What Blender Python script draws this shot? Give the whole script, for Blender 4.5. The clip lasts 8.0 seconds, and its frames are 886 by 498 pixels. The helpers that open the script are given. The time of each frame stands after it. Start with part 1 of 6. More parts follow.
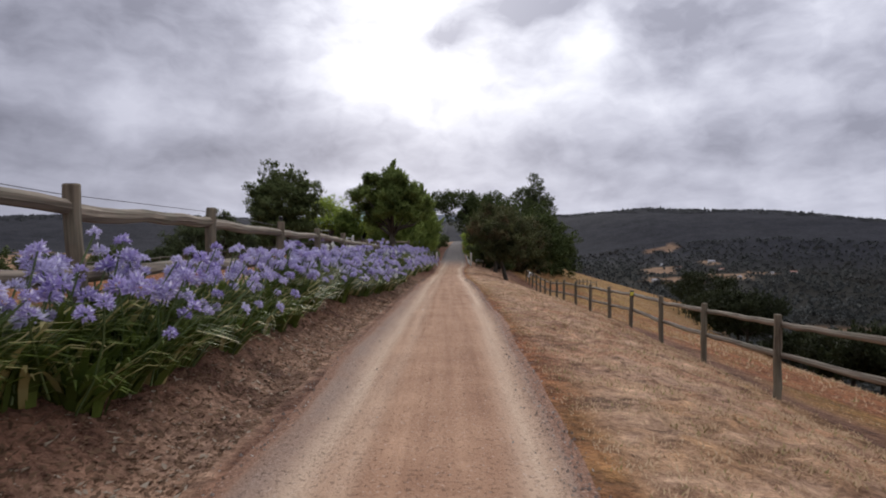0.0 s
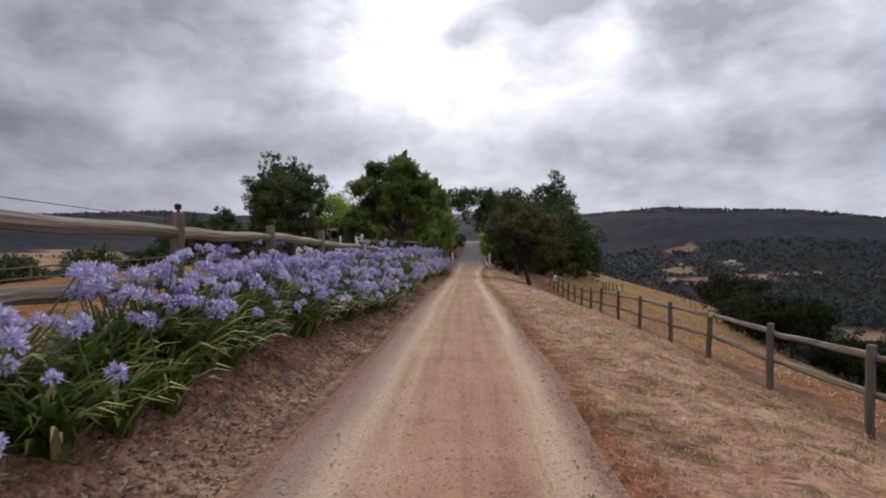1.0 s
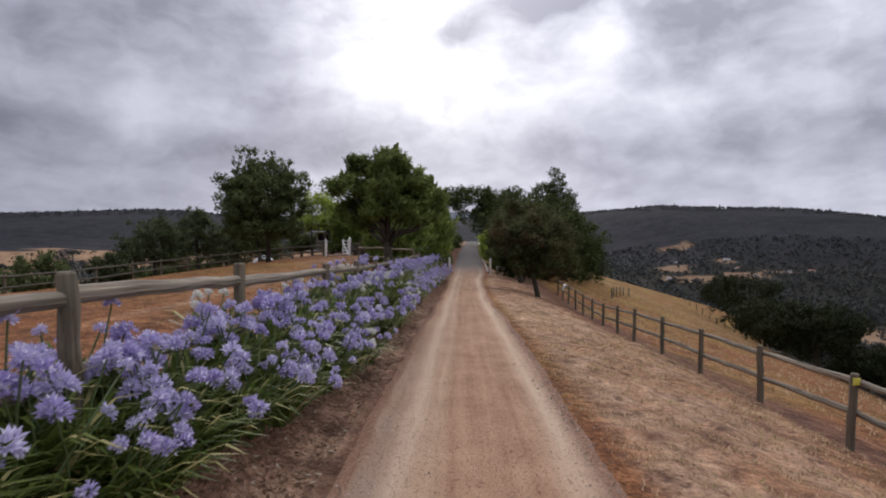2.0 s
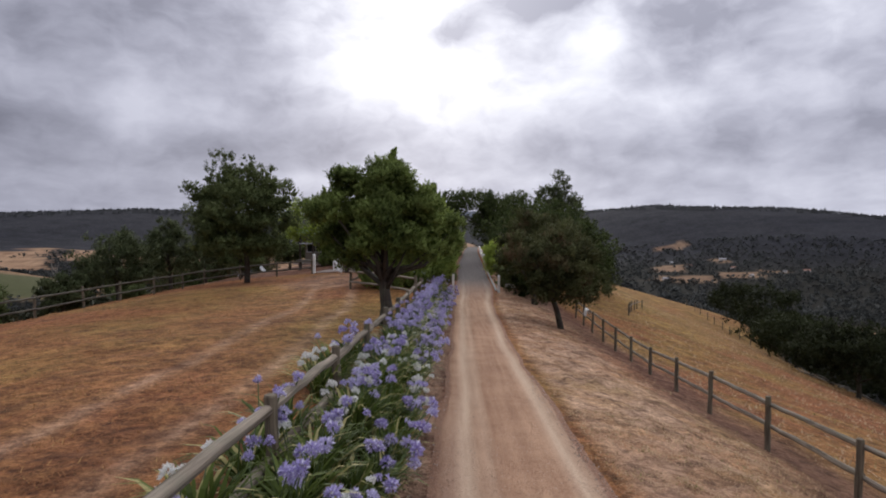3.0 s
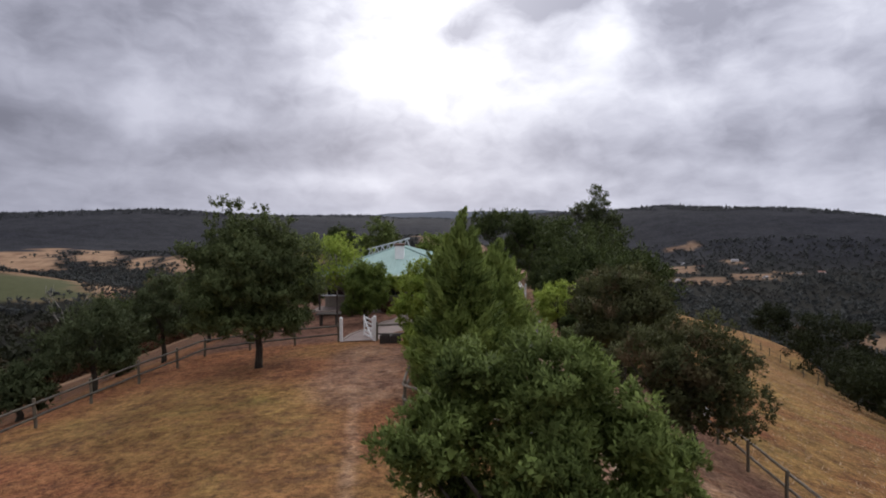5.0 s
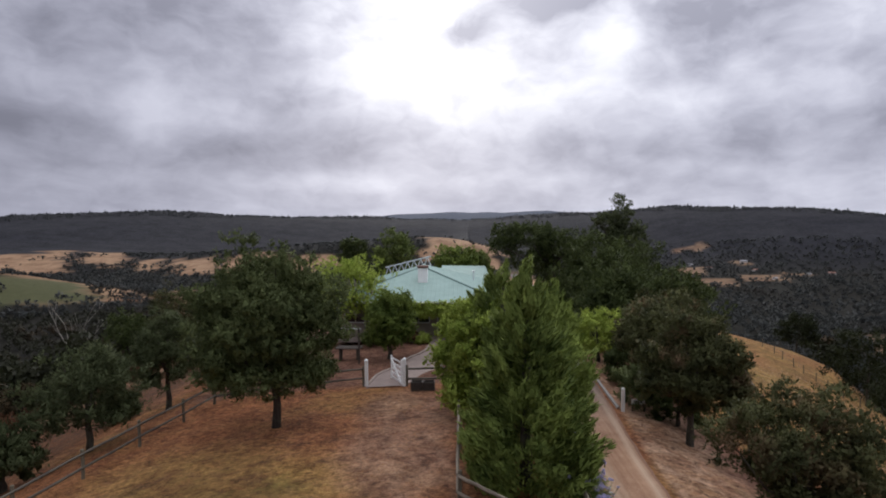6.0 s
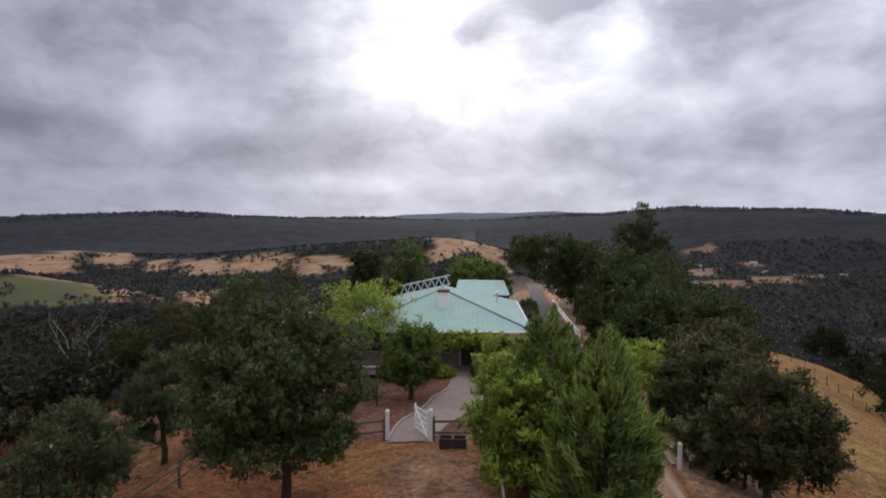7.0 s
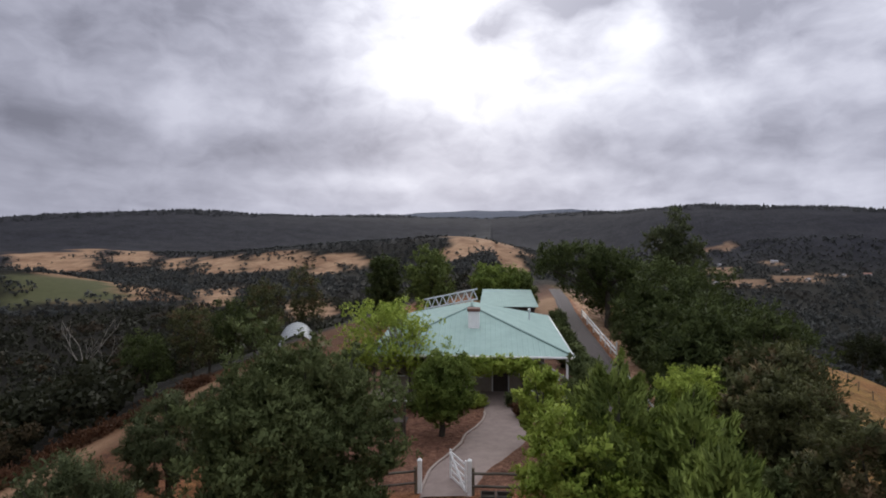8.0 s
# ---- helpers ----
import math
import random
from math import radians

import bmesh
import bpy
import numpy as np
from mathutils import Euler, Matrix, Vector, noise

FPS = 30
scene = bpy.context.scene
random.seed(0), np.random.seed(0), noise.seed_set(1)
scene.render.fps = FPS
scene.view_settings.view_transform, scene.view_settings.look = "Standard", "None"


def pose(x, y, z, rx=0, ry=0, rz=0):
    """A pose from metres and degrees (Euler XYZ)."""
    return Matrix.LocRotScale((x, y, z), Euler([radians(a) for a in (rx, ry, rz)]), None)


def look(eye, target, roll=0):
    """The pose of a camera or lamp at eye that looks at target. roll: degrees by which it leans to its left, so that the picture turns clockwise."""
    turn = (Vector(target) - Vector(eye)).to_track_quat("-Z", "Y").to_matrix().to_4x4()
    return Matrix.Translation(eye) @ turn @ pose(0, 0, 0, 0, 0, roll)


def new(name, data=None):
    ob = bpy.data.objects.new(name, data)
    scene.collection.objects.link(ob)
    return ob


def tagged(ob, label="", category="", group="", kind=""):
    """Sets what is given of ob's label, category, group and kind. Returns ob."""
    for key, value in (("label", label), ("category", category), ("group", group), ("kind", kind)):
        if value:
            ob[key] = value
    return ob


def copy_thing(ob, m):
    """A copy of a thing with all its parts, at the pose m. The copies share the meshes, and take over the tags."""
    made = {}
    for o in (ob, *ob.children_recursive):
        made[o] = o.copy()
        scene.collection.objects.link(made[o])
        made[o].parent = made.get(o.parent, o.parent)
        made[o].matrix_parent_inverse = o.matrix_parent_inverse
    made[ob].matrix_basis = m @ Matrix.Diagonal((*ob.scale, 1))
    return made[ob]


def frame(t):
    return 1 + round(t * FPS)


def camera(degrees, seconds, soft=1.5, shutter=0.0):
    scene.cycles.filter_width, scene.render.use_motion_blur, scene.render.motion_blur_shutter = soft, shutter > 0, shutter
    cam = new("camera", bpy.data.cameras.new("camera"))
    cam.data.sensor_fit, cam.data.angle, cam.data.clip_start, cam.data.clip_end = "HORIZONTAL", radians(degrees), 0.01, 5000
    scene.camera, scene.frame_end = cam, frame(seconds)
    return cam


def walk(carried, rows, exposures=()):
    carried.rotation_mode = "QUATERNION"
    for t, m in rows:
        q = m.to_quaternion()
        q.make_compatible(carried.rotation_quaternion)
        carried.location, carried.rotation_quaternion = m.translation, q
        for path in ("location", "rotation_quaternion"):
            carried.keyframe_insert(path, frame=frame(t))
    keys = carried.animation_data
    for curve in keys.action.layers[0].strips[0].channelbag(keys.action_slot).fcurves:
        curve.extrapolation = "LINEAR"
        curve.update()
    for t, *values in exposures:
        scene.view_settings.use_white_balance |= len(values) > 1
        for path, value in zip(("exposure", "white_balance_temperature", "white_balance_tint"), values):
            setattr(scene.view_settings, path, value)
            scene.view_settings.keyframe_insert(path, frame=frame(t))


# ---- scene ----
cam = camera(74.0, 8.0, soft=1.85, shutter=0.08)
# seconds, eye, yaw, pitch, roll (degrees)
PATH = [
    (0, (0.341, -0.282, 2.010), 0.05, -2.55, 0.1),
    (0.5, (0.398, 1.597, 1.966), 1.03, -2.64, 0.1),
    (1, (0.354, 3.734, 1.950), 1.66, -2.64, 0.0),
    (1.5, (0.262, 5.743, 2.013), 1.43, -2.72, 0.0),
    (2.8, (-0.280, 12.075, 2.845), 0.80, -2.90, 0.0),
    (3, (-0.443, 12.887, 3.061), 0.72, -2.88, 0.0),
    (3.5, (-0.952, 14.778, 3.679), 0.66, -2.90, 0.0),
    (4, (-1.735, 16.845, 4.393), 1.18, -2.90, 0.0),
    (4.5, (-2.436, 18.766, 5.126), 1.43, -2.92, 0.0),
    (5.8, (-4.458, 23.312, 7.139), 1.85, -2.95, 0.1),
    (6, (-4.747, 23.962, 7.333), 2.05, -2.86, 0.15),
    (6.5, (-5.289, 25.607, 7.967), 2.32, -2.81, 0.1),
    (7, (-5.890, 27.324, 8.608), 2.73, -2.83, 0.1),
    (7.5, (-6.419, 28.880, 9.127), 3.22, -2.97, 0.15),
    (8, (-6.943, 30.335, 9.504), 4.20, -3.03, 0.15),
]
walk(cam, [(t, pose(*eye, 90 + pitch, roll, yaw)) for t, eye, yaw, pitch, roll in PATH])

# ---- world and sun: an overcast sky, brightest ahead where the sun stands behind the cloud ----
SUN_EL, SUN_AZ = radians(17.5), radians(3)  # azimuth: left of straight ahead (+y)
sun_to = Vector((-math.sin(SUN_AZ) * math.cos(SUN_EL), math.cos(SUN_AZ) * math.cos(SUN_EL), math.sin(SUN_EL)))


class Nodes:
    """A short way to write node trees."""

    def __init__(self, tree):
        self.tree = tree
        tree.nodes.clear()

    def node(self, kind, inputs=None, **props):
        n = self.tree.nodes.new(kind)
        for k, v in props.items():
            setattr(n, k, v)
        for k, v in (inputs or {}).items():
            sock = n.inputs[k]
            if isinstance(v, bpy.types.NodeSocket):
                self.tree.links.new(v, sock)
            else:
                sock.default_value = v
        return n

    def math(self, op, a, b=0.0, c=0.0, clamp=False):
        return self.node("ShaderNodeMath", {0: a, 1: b, 2: c}, operation=op, use_clamp=clamp).outputs[0]

    def mix(self, f, a, b, blend="MIX"):
        n = self.node("ShaderNodeMix", data_type="RGBA", blend_type=blend)
        for k, v in (("Factor", f), ("A", a), ("B", b)):
            sock = [s for s in n.inputs if s.name == k and (s.type == ("VALUE" if k == "Factor" else "RGBA"))][0]
            if isinstance(v, bpy.types.NodeSocket):
                self.tree.links.new(v, sock)
            else:
                sock.default_value = v if k == "Factor" else (*v[:3], 1)
        return [s for s in n.outputs if s.type == "RGBA"][0]

    def noise(self, vec, scale, detail=4.0, rough=0.55, distort=0.0):
        n = self.node("ShaderNodeTexNoise", {"Scale": scale, "Detail": detail, "Roughness": rough, "Distortion": distort})
        if vec is not None:
            self.tree.links.new(vec, n.inputs["Vector"])
        return n.outputs["Fac"]

    def ramp(self, fac, stops):
        n = self.node("ShaderNodeValToRGB", {"Fac": fac})
        els = n.color_ramp.elements
        while len(els) < len(stops):
            els.new(0.5)
        for e, (p, c) in zip(els, stops):
            e.position = p
            e.color = (c, c, c, 1) if isinstance(c, (int, float)) else (*c[:3], 1)
        return n.outputs["Color"]


# banks and gaps of the cloud ahead: bearing, height, half width, half height (thousandths of a radian), lightness
CLOUDS = (
    (-92, 238, 135, 87, 0.5), (129, 190, 125, 62, 0.45), (-25, 359, 67, 67, 0.4), (-506, 169, 96, 38, 0.75), (-736, 219, 87, 27, 0.3), (-448, 325, 317, 62, -0.28),
    (-708, 282, 144, 48, -0.25), (-294, 121, 144, 29, -0.25), (-688, 147, 163, 35, -0.3), (4, 308, 46, 35, -0.8), (158, 354, 125, 38, -0.5), (446, 301, 144, 53, -0.34),
    (244, 272, 35, 72, 0.45), (369, 186, 96, 33, 0.4), (446, 115, 212, 29, -0.22), (677, 133, 106, 37, -0.32), (-169, 65, 308, 19, 0.45), (581, 258, 58, 29, 0.25),
)


def make_world():
    w = bpy.data.worlds.new("overcast_sky")
    scene.world = w
    w.use_nodes = True
    N = Nodes(w.node_tree)
    way = N.node("ShaderNodeTexCoord").outputs["Generated"]
    sep = N.node("ShaderNodeSeparateXYZ", {0: way})
    sky = N.node("ShaderNodeTexSky", sky_type="NISHITA", sun_disc=False, sun_elevation=SUN_EL, sun_rotation=-SUN_AZ, air_density=1.2, dust_density=3.0)
    # the cloud deck: bearing and height of the view, with the heights drawn together towards the horizon
    up = N.math("MAXIMUM", sep.outputs[2], 0.0)
    az = N.math("ARCTAN2", sep.outputs[0], sep.outputs[1])
    el = N.math("ARCSINE", up)
    flat = N.math("ADD", el, 0.13)
    deck = N.node("ShaderNodeCombineXYZ", {0: N.math("DIVIDE", az, flat), 1: N.math("DIVIDE", 0.62, flat), 2: 0.35}).outputs[0]
    at = N.node("ShaderNodeCombineXYZ", {0: az, 1: el, 2: 0.0}).outputs[0]
    # ragged edges: the places of the cloud banks are drawn aside by noise at two sizes
    for size, much in ((5.0, 0.085), (17.0, 0.028)):
        n = N.node("ShaderNodeTexNoise", {"Vector": at, "Scale": size, "Detail": 3.0, "Roughness": 0.55})
        off = N.node("ShaderNodeVectorMath", {0: n.outputs["Color"], 1: (0.5, 0.5, 0.5)}, operation="SUBTRACT").outputs[0]
        at = N.node("ShaderNodeVectorMath", {0: off, 1: (much, much * 0.6, 0.0), 2: at}, operation="MULTIPLY_ADD").outputs[0]
    billow = N.node("ShaderNodeVectorMath", {0: at, 1: (1.0, 1.7, 1.0)}, operation="MULTIPLY").outputs[0]
    lump = N.noise(billow, 6.5, 6.0, 0.46, 0.15)
    fine = N.noise(billow, 17.0, 6.0, 0.55, 0.25)
    wisp = N.noise(deck, 2.4, 5.0, 0.5, 0.3)
    shade = 0.5
    for n, much in ((lump, 1.1), (fine, 0.72), (wisp, 0.3)):
        shade = N.math("MULTIPLY_ADD", N.math("SUBTRACT", n, 0.5), much, shade)
    for a, e, wa, we, much in CLOUDS:
        d = N.node("ShaderNodeVectorMath", {0: at, 1: (1000 / wa, 1000 / we, 0), 2: (-a / wa, -e / we, 0)}, operation="MULTIPLY_ADD").outputs[0]
        d = N.node("ShaderNodeVectorMath", {0: d, 1: d}, operation="DOT_PRODUCT").outputs["Value"]
        shade = N.math("MULTIPLY_ADD", N.math("POWER", 0.37, d), 0.85 * much, shade)
    shade = N.math("MINIMUM", N.math("MAXIMUM", shade, 0.1), 1.1)
    # the brightness round the hidden sun, as wide as thin cloud spreads it
    dot = N.node("ShaderNodeVectorMath", {0: way, 1: tuple(sun_to)}, operation="DOT_PRODUCT").outputs["Value"]
    near = N.math("POWER", N.math("MAXIMUM", dot, 0.0), 44.0)
    wide = N.math("POWER", N.math("MAXIMUM", dot, 0.0), 3.0)
    glow = N.math("ADD", N.math("MULTIPLY", near, 0.5), N.math("ADD", N.math("MULTIPLY", wide, 0.16), 0.62))
    low = N.math("POWER", N.math("SUBTRACT", 1.0, N.math("MINIMUM", up, 1.0)), 14.0)
    lum = N.math("MULTIPLY", N.math("ADD", N.math("MULTIPLY", shade, 0.62), N.math("ADD", N.math("MULTIPLY", low, 0.32), 0.34)), glow)
    # an overcast sky is about three times as bright overhead as at the horizon
    lum = N.math("MULTIPLY", lum, N.math("ADD", 0.86, N.math("MULTIPLY", N.math("POWER", up, 1.5), 2.5)))
    # the cloud is thinner to the right
    lum = N.math("MULTIPLY", lum, N.math("ADD", 1.0, N.math("MULTIPLY", sep.outputs[0], 0.36)))
    tone = N.mix(N.math("MINIMUM", lum, 1.0), (0.84, 0.865, 1.165), (0.965, 0.98, 1.09))
    cloud = N.node("ShaderNodeVectorMath", {0: tone, "Scale": lum}, operation="SCALE").outputs[0]
    clear = N.node("ShaderNodeVectorMath", {0: sky.outputs[0], "Scale": 0.06}, operation="SCALE").outputs[0]
    both = N.mix(0.985, clear, cloud)
    bg = N.node("ShaderNodeBackground", {"Color": both, "Strength": 1.0})
    N.node("ShaderNodeOutputWorld", {"Surface": bg.outputs[0]})


make_world()
sun = new("sun", bpy.data.lights.new("sun", "SUN"))
sun.data.energy, sun.data.angle, sun.data.color = 1.15, radians(20), (1.0, 0.96, 0.9)
sun.matrix_world = look((0, 0, 60), Vector((0, 0, 60)) - sun_to)
scene.view_settings.exposure = 0.0

# ---- the lie of the land ----
def along(y, table):
    return np.interp(y, table[0], table[1])


ROAD_Z = ((-40, -5, 0, 8, 13, 18, 27, 34, 39, 51, 70, 110, 160, 400), (2.4, 0.9, 0.62, 0.27, 0.09, -0.1, -0.6, -1.05, -1.4, -1.75, -1.8, -1.5, -4, -60))
FIELD_Z = ((-40, 0, 7.6, 13, 21, 27, 32, 38, 45, 51, 62, 80, 110, 160, 400), (3.2, 1.42, 1.08, 0.82, 0.52, 0.42, 0.12, 0.0, -0.15, -0.3, -0.62, -1.2, -2.2, -6, -62))
ROAD_L = ((-40, 0, 10, 20, 30, 46, 52, 76, 100, 130), (-1.2, -1.07, -0.95, -0.72, -0.5, -0.3, -0.1, 0.4, 1.7, 3.6))
ROAD_R = ((-40, 0, 10, 20, 30, 46, 52, 76, 100, 130), (1.1, 1.15, 1.45, 1.52, 1.45, 1.95, 2.45, 3.0, 3.5, 5.4))
BANK_X = ((-40, 7.6, 12.75, 20.9, 27, 33, 44, 60), (-2.8, -2.75, -2.66, -2.05, -1.95, -1.85, -1.6, -1.2))


def smooth(a, b, x):
    t = np.clip((x - a) / (b - a), 0, 1)
    return t * t * (3 - 2 * t)


def wave(x, y, size, seed, octaves=3):
    """Smooth noise from sines, about -1 to 1."""
    r = np.random.RandomState(seed)
    out, amp, tot = 0, 1.0, 0
    for o in range(octaves):
        for _ in range(3):
            a, p = r.uniform(0, 6.283), r.uniform(0, 6.283)
            k = 6.283 / size * 2**o * r.uniform(0.7, 1.3)
            out = out + amp * np.sin(k * (x * math.cos(a) + y * math.sin(a)) + p + 0.8 * np.sin(k * 0.7 * (y * math.cos(a) - x * math.sin(a)) + 2 * p))
            tot += amp * 0.6
        amp *= 0.5
    return out / tot


SPUR_X = ((-40, 80, 90, 118, 129, 400), (60, 42, 42.5, 51, 54, 60))
HILL_FOOT = ((-3.2, -0.6, -0.3, -0.15, -0.08, -0.02, 0.04, 0.1, 0.16, 0.22, 0.3, 0.4, 0.7, 3.2), (1500, 1750, 1910, 2015, 2050, 2060, 2040, 1975, 1850, 1690, 1520, 1430, 1300, 1500))


def ground_z(x, y):
    """Height of the land at a place (numbers or arrays)."""
    x, y = np.asarray(x, float), np.asarray(y, float)
    zr, zf = along(y, ROAD_Z), along(y, FIELD_Z)
    xl, xr, xb = along(y, ROAD_L), along(y, ROAD_R), along(y, BANK_X)
    # right of the road: a verge that falls away, then the grass slope
    s = np.maximum(x - xr, 0)
    c = np.minimum(s, 4.6)
    right = 0.04 * c + 0.047 * c * c + np.maximum(s - 4.6, 0) * 0.28
    # a spur: far out the slope runs on straight to an edge, then drops
    right = right + 0.0030 * np.minimum(np.maximum(s - 10, 0), 150) ** 2 * smooth(118, 88, y)
    over = np.maximum(x - along(y, SPUR_X), 0) * smooth(80, 92, y)
    right = right + np.minimum(0.5 * over, 40) + np.minimum(0.45 * np.maximum(y - 130, 0), 40) * smooth(6, 14, s)
    # left: the flower bank, then the field
    t = smooth(0, 1, (xl - 0.1 - x) / np.maximum(xl - 0.1 - xb, 0.3))
    d = np.maximum(-4.0 - x, 0)
    e = np.minimum(d, 14.0)
    left = 0.0056 * e * e + np.maximum(d - 14, 0) * 0.33
    ridge = zr + t * (zf - zr) - right - t * left
    ridge = ridge + 0.03 * wave(x, y, 3.1, 5) * smooth(0.2, 1.0, np.maximum(s, xl - x))
    ridge = ridge + 0.045 * np.maximum(wave(x, y, 0.8, 6, 2), -0.5) * smooth(0.25, 1.0, s) * smooth(5.2, 3.6, s) * smooth(60, 30, y)
    # the valley and the hills round it
    r = np.hypot(x, y - 60)
    az = np.arctan2(x, y - 60)
    floor = -96 + 6 * wave(x, y, 900, 8) - 10 * smooth(300, 900, r)
    knob = 52 * np.exp(-(((x + 40) / 210) ** 2 + ((y - 1560) / 260) ** 2)) + 40 * np.exp(-(((x + 380) / 300) ** 2 + ((y - 1500) / 200) ** 2)) + 26 * np.exp(-(((x + 1000) / 420) ** 2 + ((y - 1500) / 220) ** 2))
    knob = knob + 46 * np.exp(-(((x + 700) / 200) ** 2 + ((y - 800) / 130) ** 2))
    valley = floor + knob
    rim = along(az, ((-3.2, -1.2, -0.8, -0.68, -0.5, -0.25, -0.1, 0.1, 0.22, 0.35, 0.5, 0.68, 1.2, 3.2), (40, 10, 4, 30, 48, 34, 24, 34, 44, 62, 52, 8, 20, 40)))
    start = along(az, HILL_FOOT)
    hill = smooth(0, 1, (r - start) / 1000) * (rim + 100 + 9 * wave(x, y, 700, 21, 4))
    back = smooth(3100, 4000, r) * along(az, ((-3.2, -0.5, -0.2, -0.12, -0.02, 0.06, 0.14, 0.3, 3.2), (0, 0, 0, 62, 76, 60, 70, 0, 0)))
    far = valley + hill * (1 - 0.25 * smooth(2900, 3200, r)) + back
    # soft join: where the ridge has fallen below the valley floor the valley takes over
    k = 14.0
    h = np.clip(0.5 + 0.5 * (far - ridge) / k, 0, 1)
    return ridge * (1 - h) + far * h + k * h * (1 - h)


# fields in the valley, from a point on the ridge: bearing from, to (thousandths of a radian), distance from, to
FIELDS = (
    (-720, -604, 1450, 1930), (-592, -527, 1490, 1960), (-517, -482, 1360, 1570), (-470, -403, 1260, 1520), (-410, -286, 1255, 1450), (-304, -205, 1195, 1390), (-78, 72, 1190, 1700),
    (-475, -408, 790, 1030), (-338, -250, 640, 850), (338, 387, 1228, 1502), (345, 428, 1080, 1180), (428, 461, 1480, 1560), (425, 504, 1202, 1335),
    (489, 528, 1331, 1411), (343, 383, 1743, 1807), (583, 800, 545, 700),
)


def fields(x, y):
    """How far a place lies inside a field: 0 outside, 1 inside."""
    r, az = np.hypot(x + 6, y - 28), np.arctan2(x + 6, y - 28) * 1000
    rag = wave(x, y, 110, 43, 3)
    az, r = az + 10 * wave(x, y, 260, 45, 3), r + 45 * wave(x, y, 220, 46, 3)
    out = np.zeros_like(r)
    for a0, a1, r0, r1 in FIELDS:
        u = 1 - np.abs(az - (a0 + a1) / 2) / ((a1 - a0) / 2)
        v = 1 - np.abs(r - (r0 + r1) / 2) / ((r1 - r0) / 2)
        out = np.maximum(out, smooth(0.03, 0.20, np.minimum(u, v) + 0.2 * rag - 0.02))
    return out


def green_field(x, y):
    r, az = np.hypot(x + 6, y - 28), np.arctan2(x + 6, y - 28) * 1000
    return smooth(0.0, 0.2, np.minimum(1 - np.abs(az + 650) / 80, 1 - np.abs(r - 925) / 75) + 0.15 * wave(x, y, 130, 43, 3))


def gz(x, y):
    return float(ground_z(x, y))


# ---- materials ----
def material(name, build, rough=0.85, spec=0.3):
    m = bpy.data.materials.new(name)
    m.use_nodes = True
    N = Nodes(m.node_tree)
    b = N.node("ShaderNodeBsdfPrincipled", {"Roughness": rough, "Specular IOR Level": spec})
    N.node("ShaderNodeOutputMaterial", {"Surface": b.outputs[0]})
    N.bsdf = b
    colour, height, depth = build(N)
    if isinstance(colour, bpy.types.NodeSocket):
        N.tree.links.new(colour, b.inputs["Base Color"])
    else:
        b.inputs["Base Color"].default_value = (*colour[:3], 1)
    if height is not None:
        bump = N.node("ShaderNodeBump", {"Height": height, "Distance": depth, "Strength": 1.0})
        N.tree.links.new(bump.outputs[0], b.inputs["Normal"])
    return m


def where(N):
    return N.node("ShaderNodeNewGeometry").outputs["Position"]


def local(N):
    return N.node("ShaderNodeTexCoord").outputs["Object"]


def attr(N, name):
    return N.node("ShaderNodeAttribute", attribute_name=name).outputs["Fac"]


def rnd(N):
    return N.node("ShaderNodeObjectInfo").outputs["Random"]


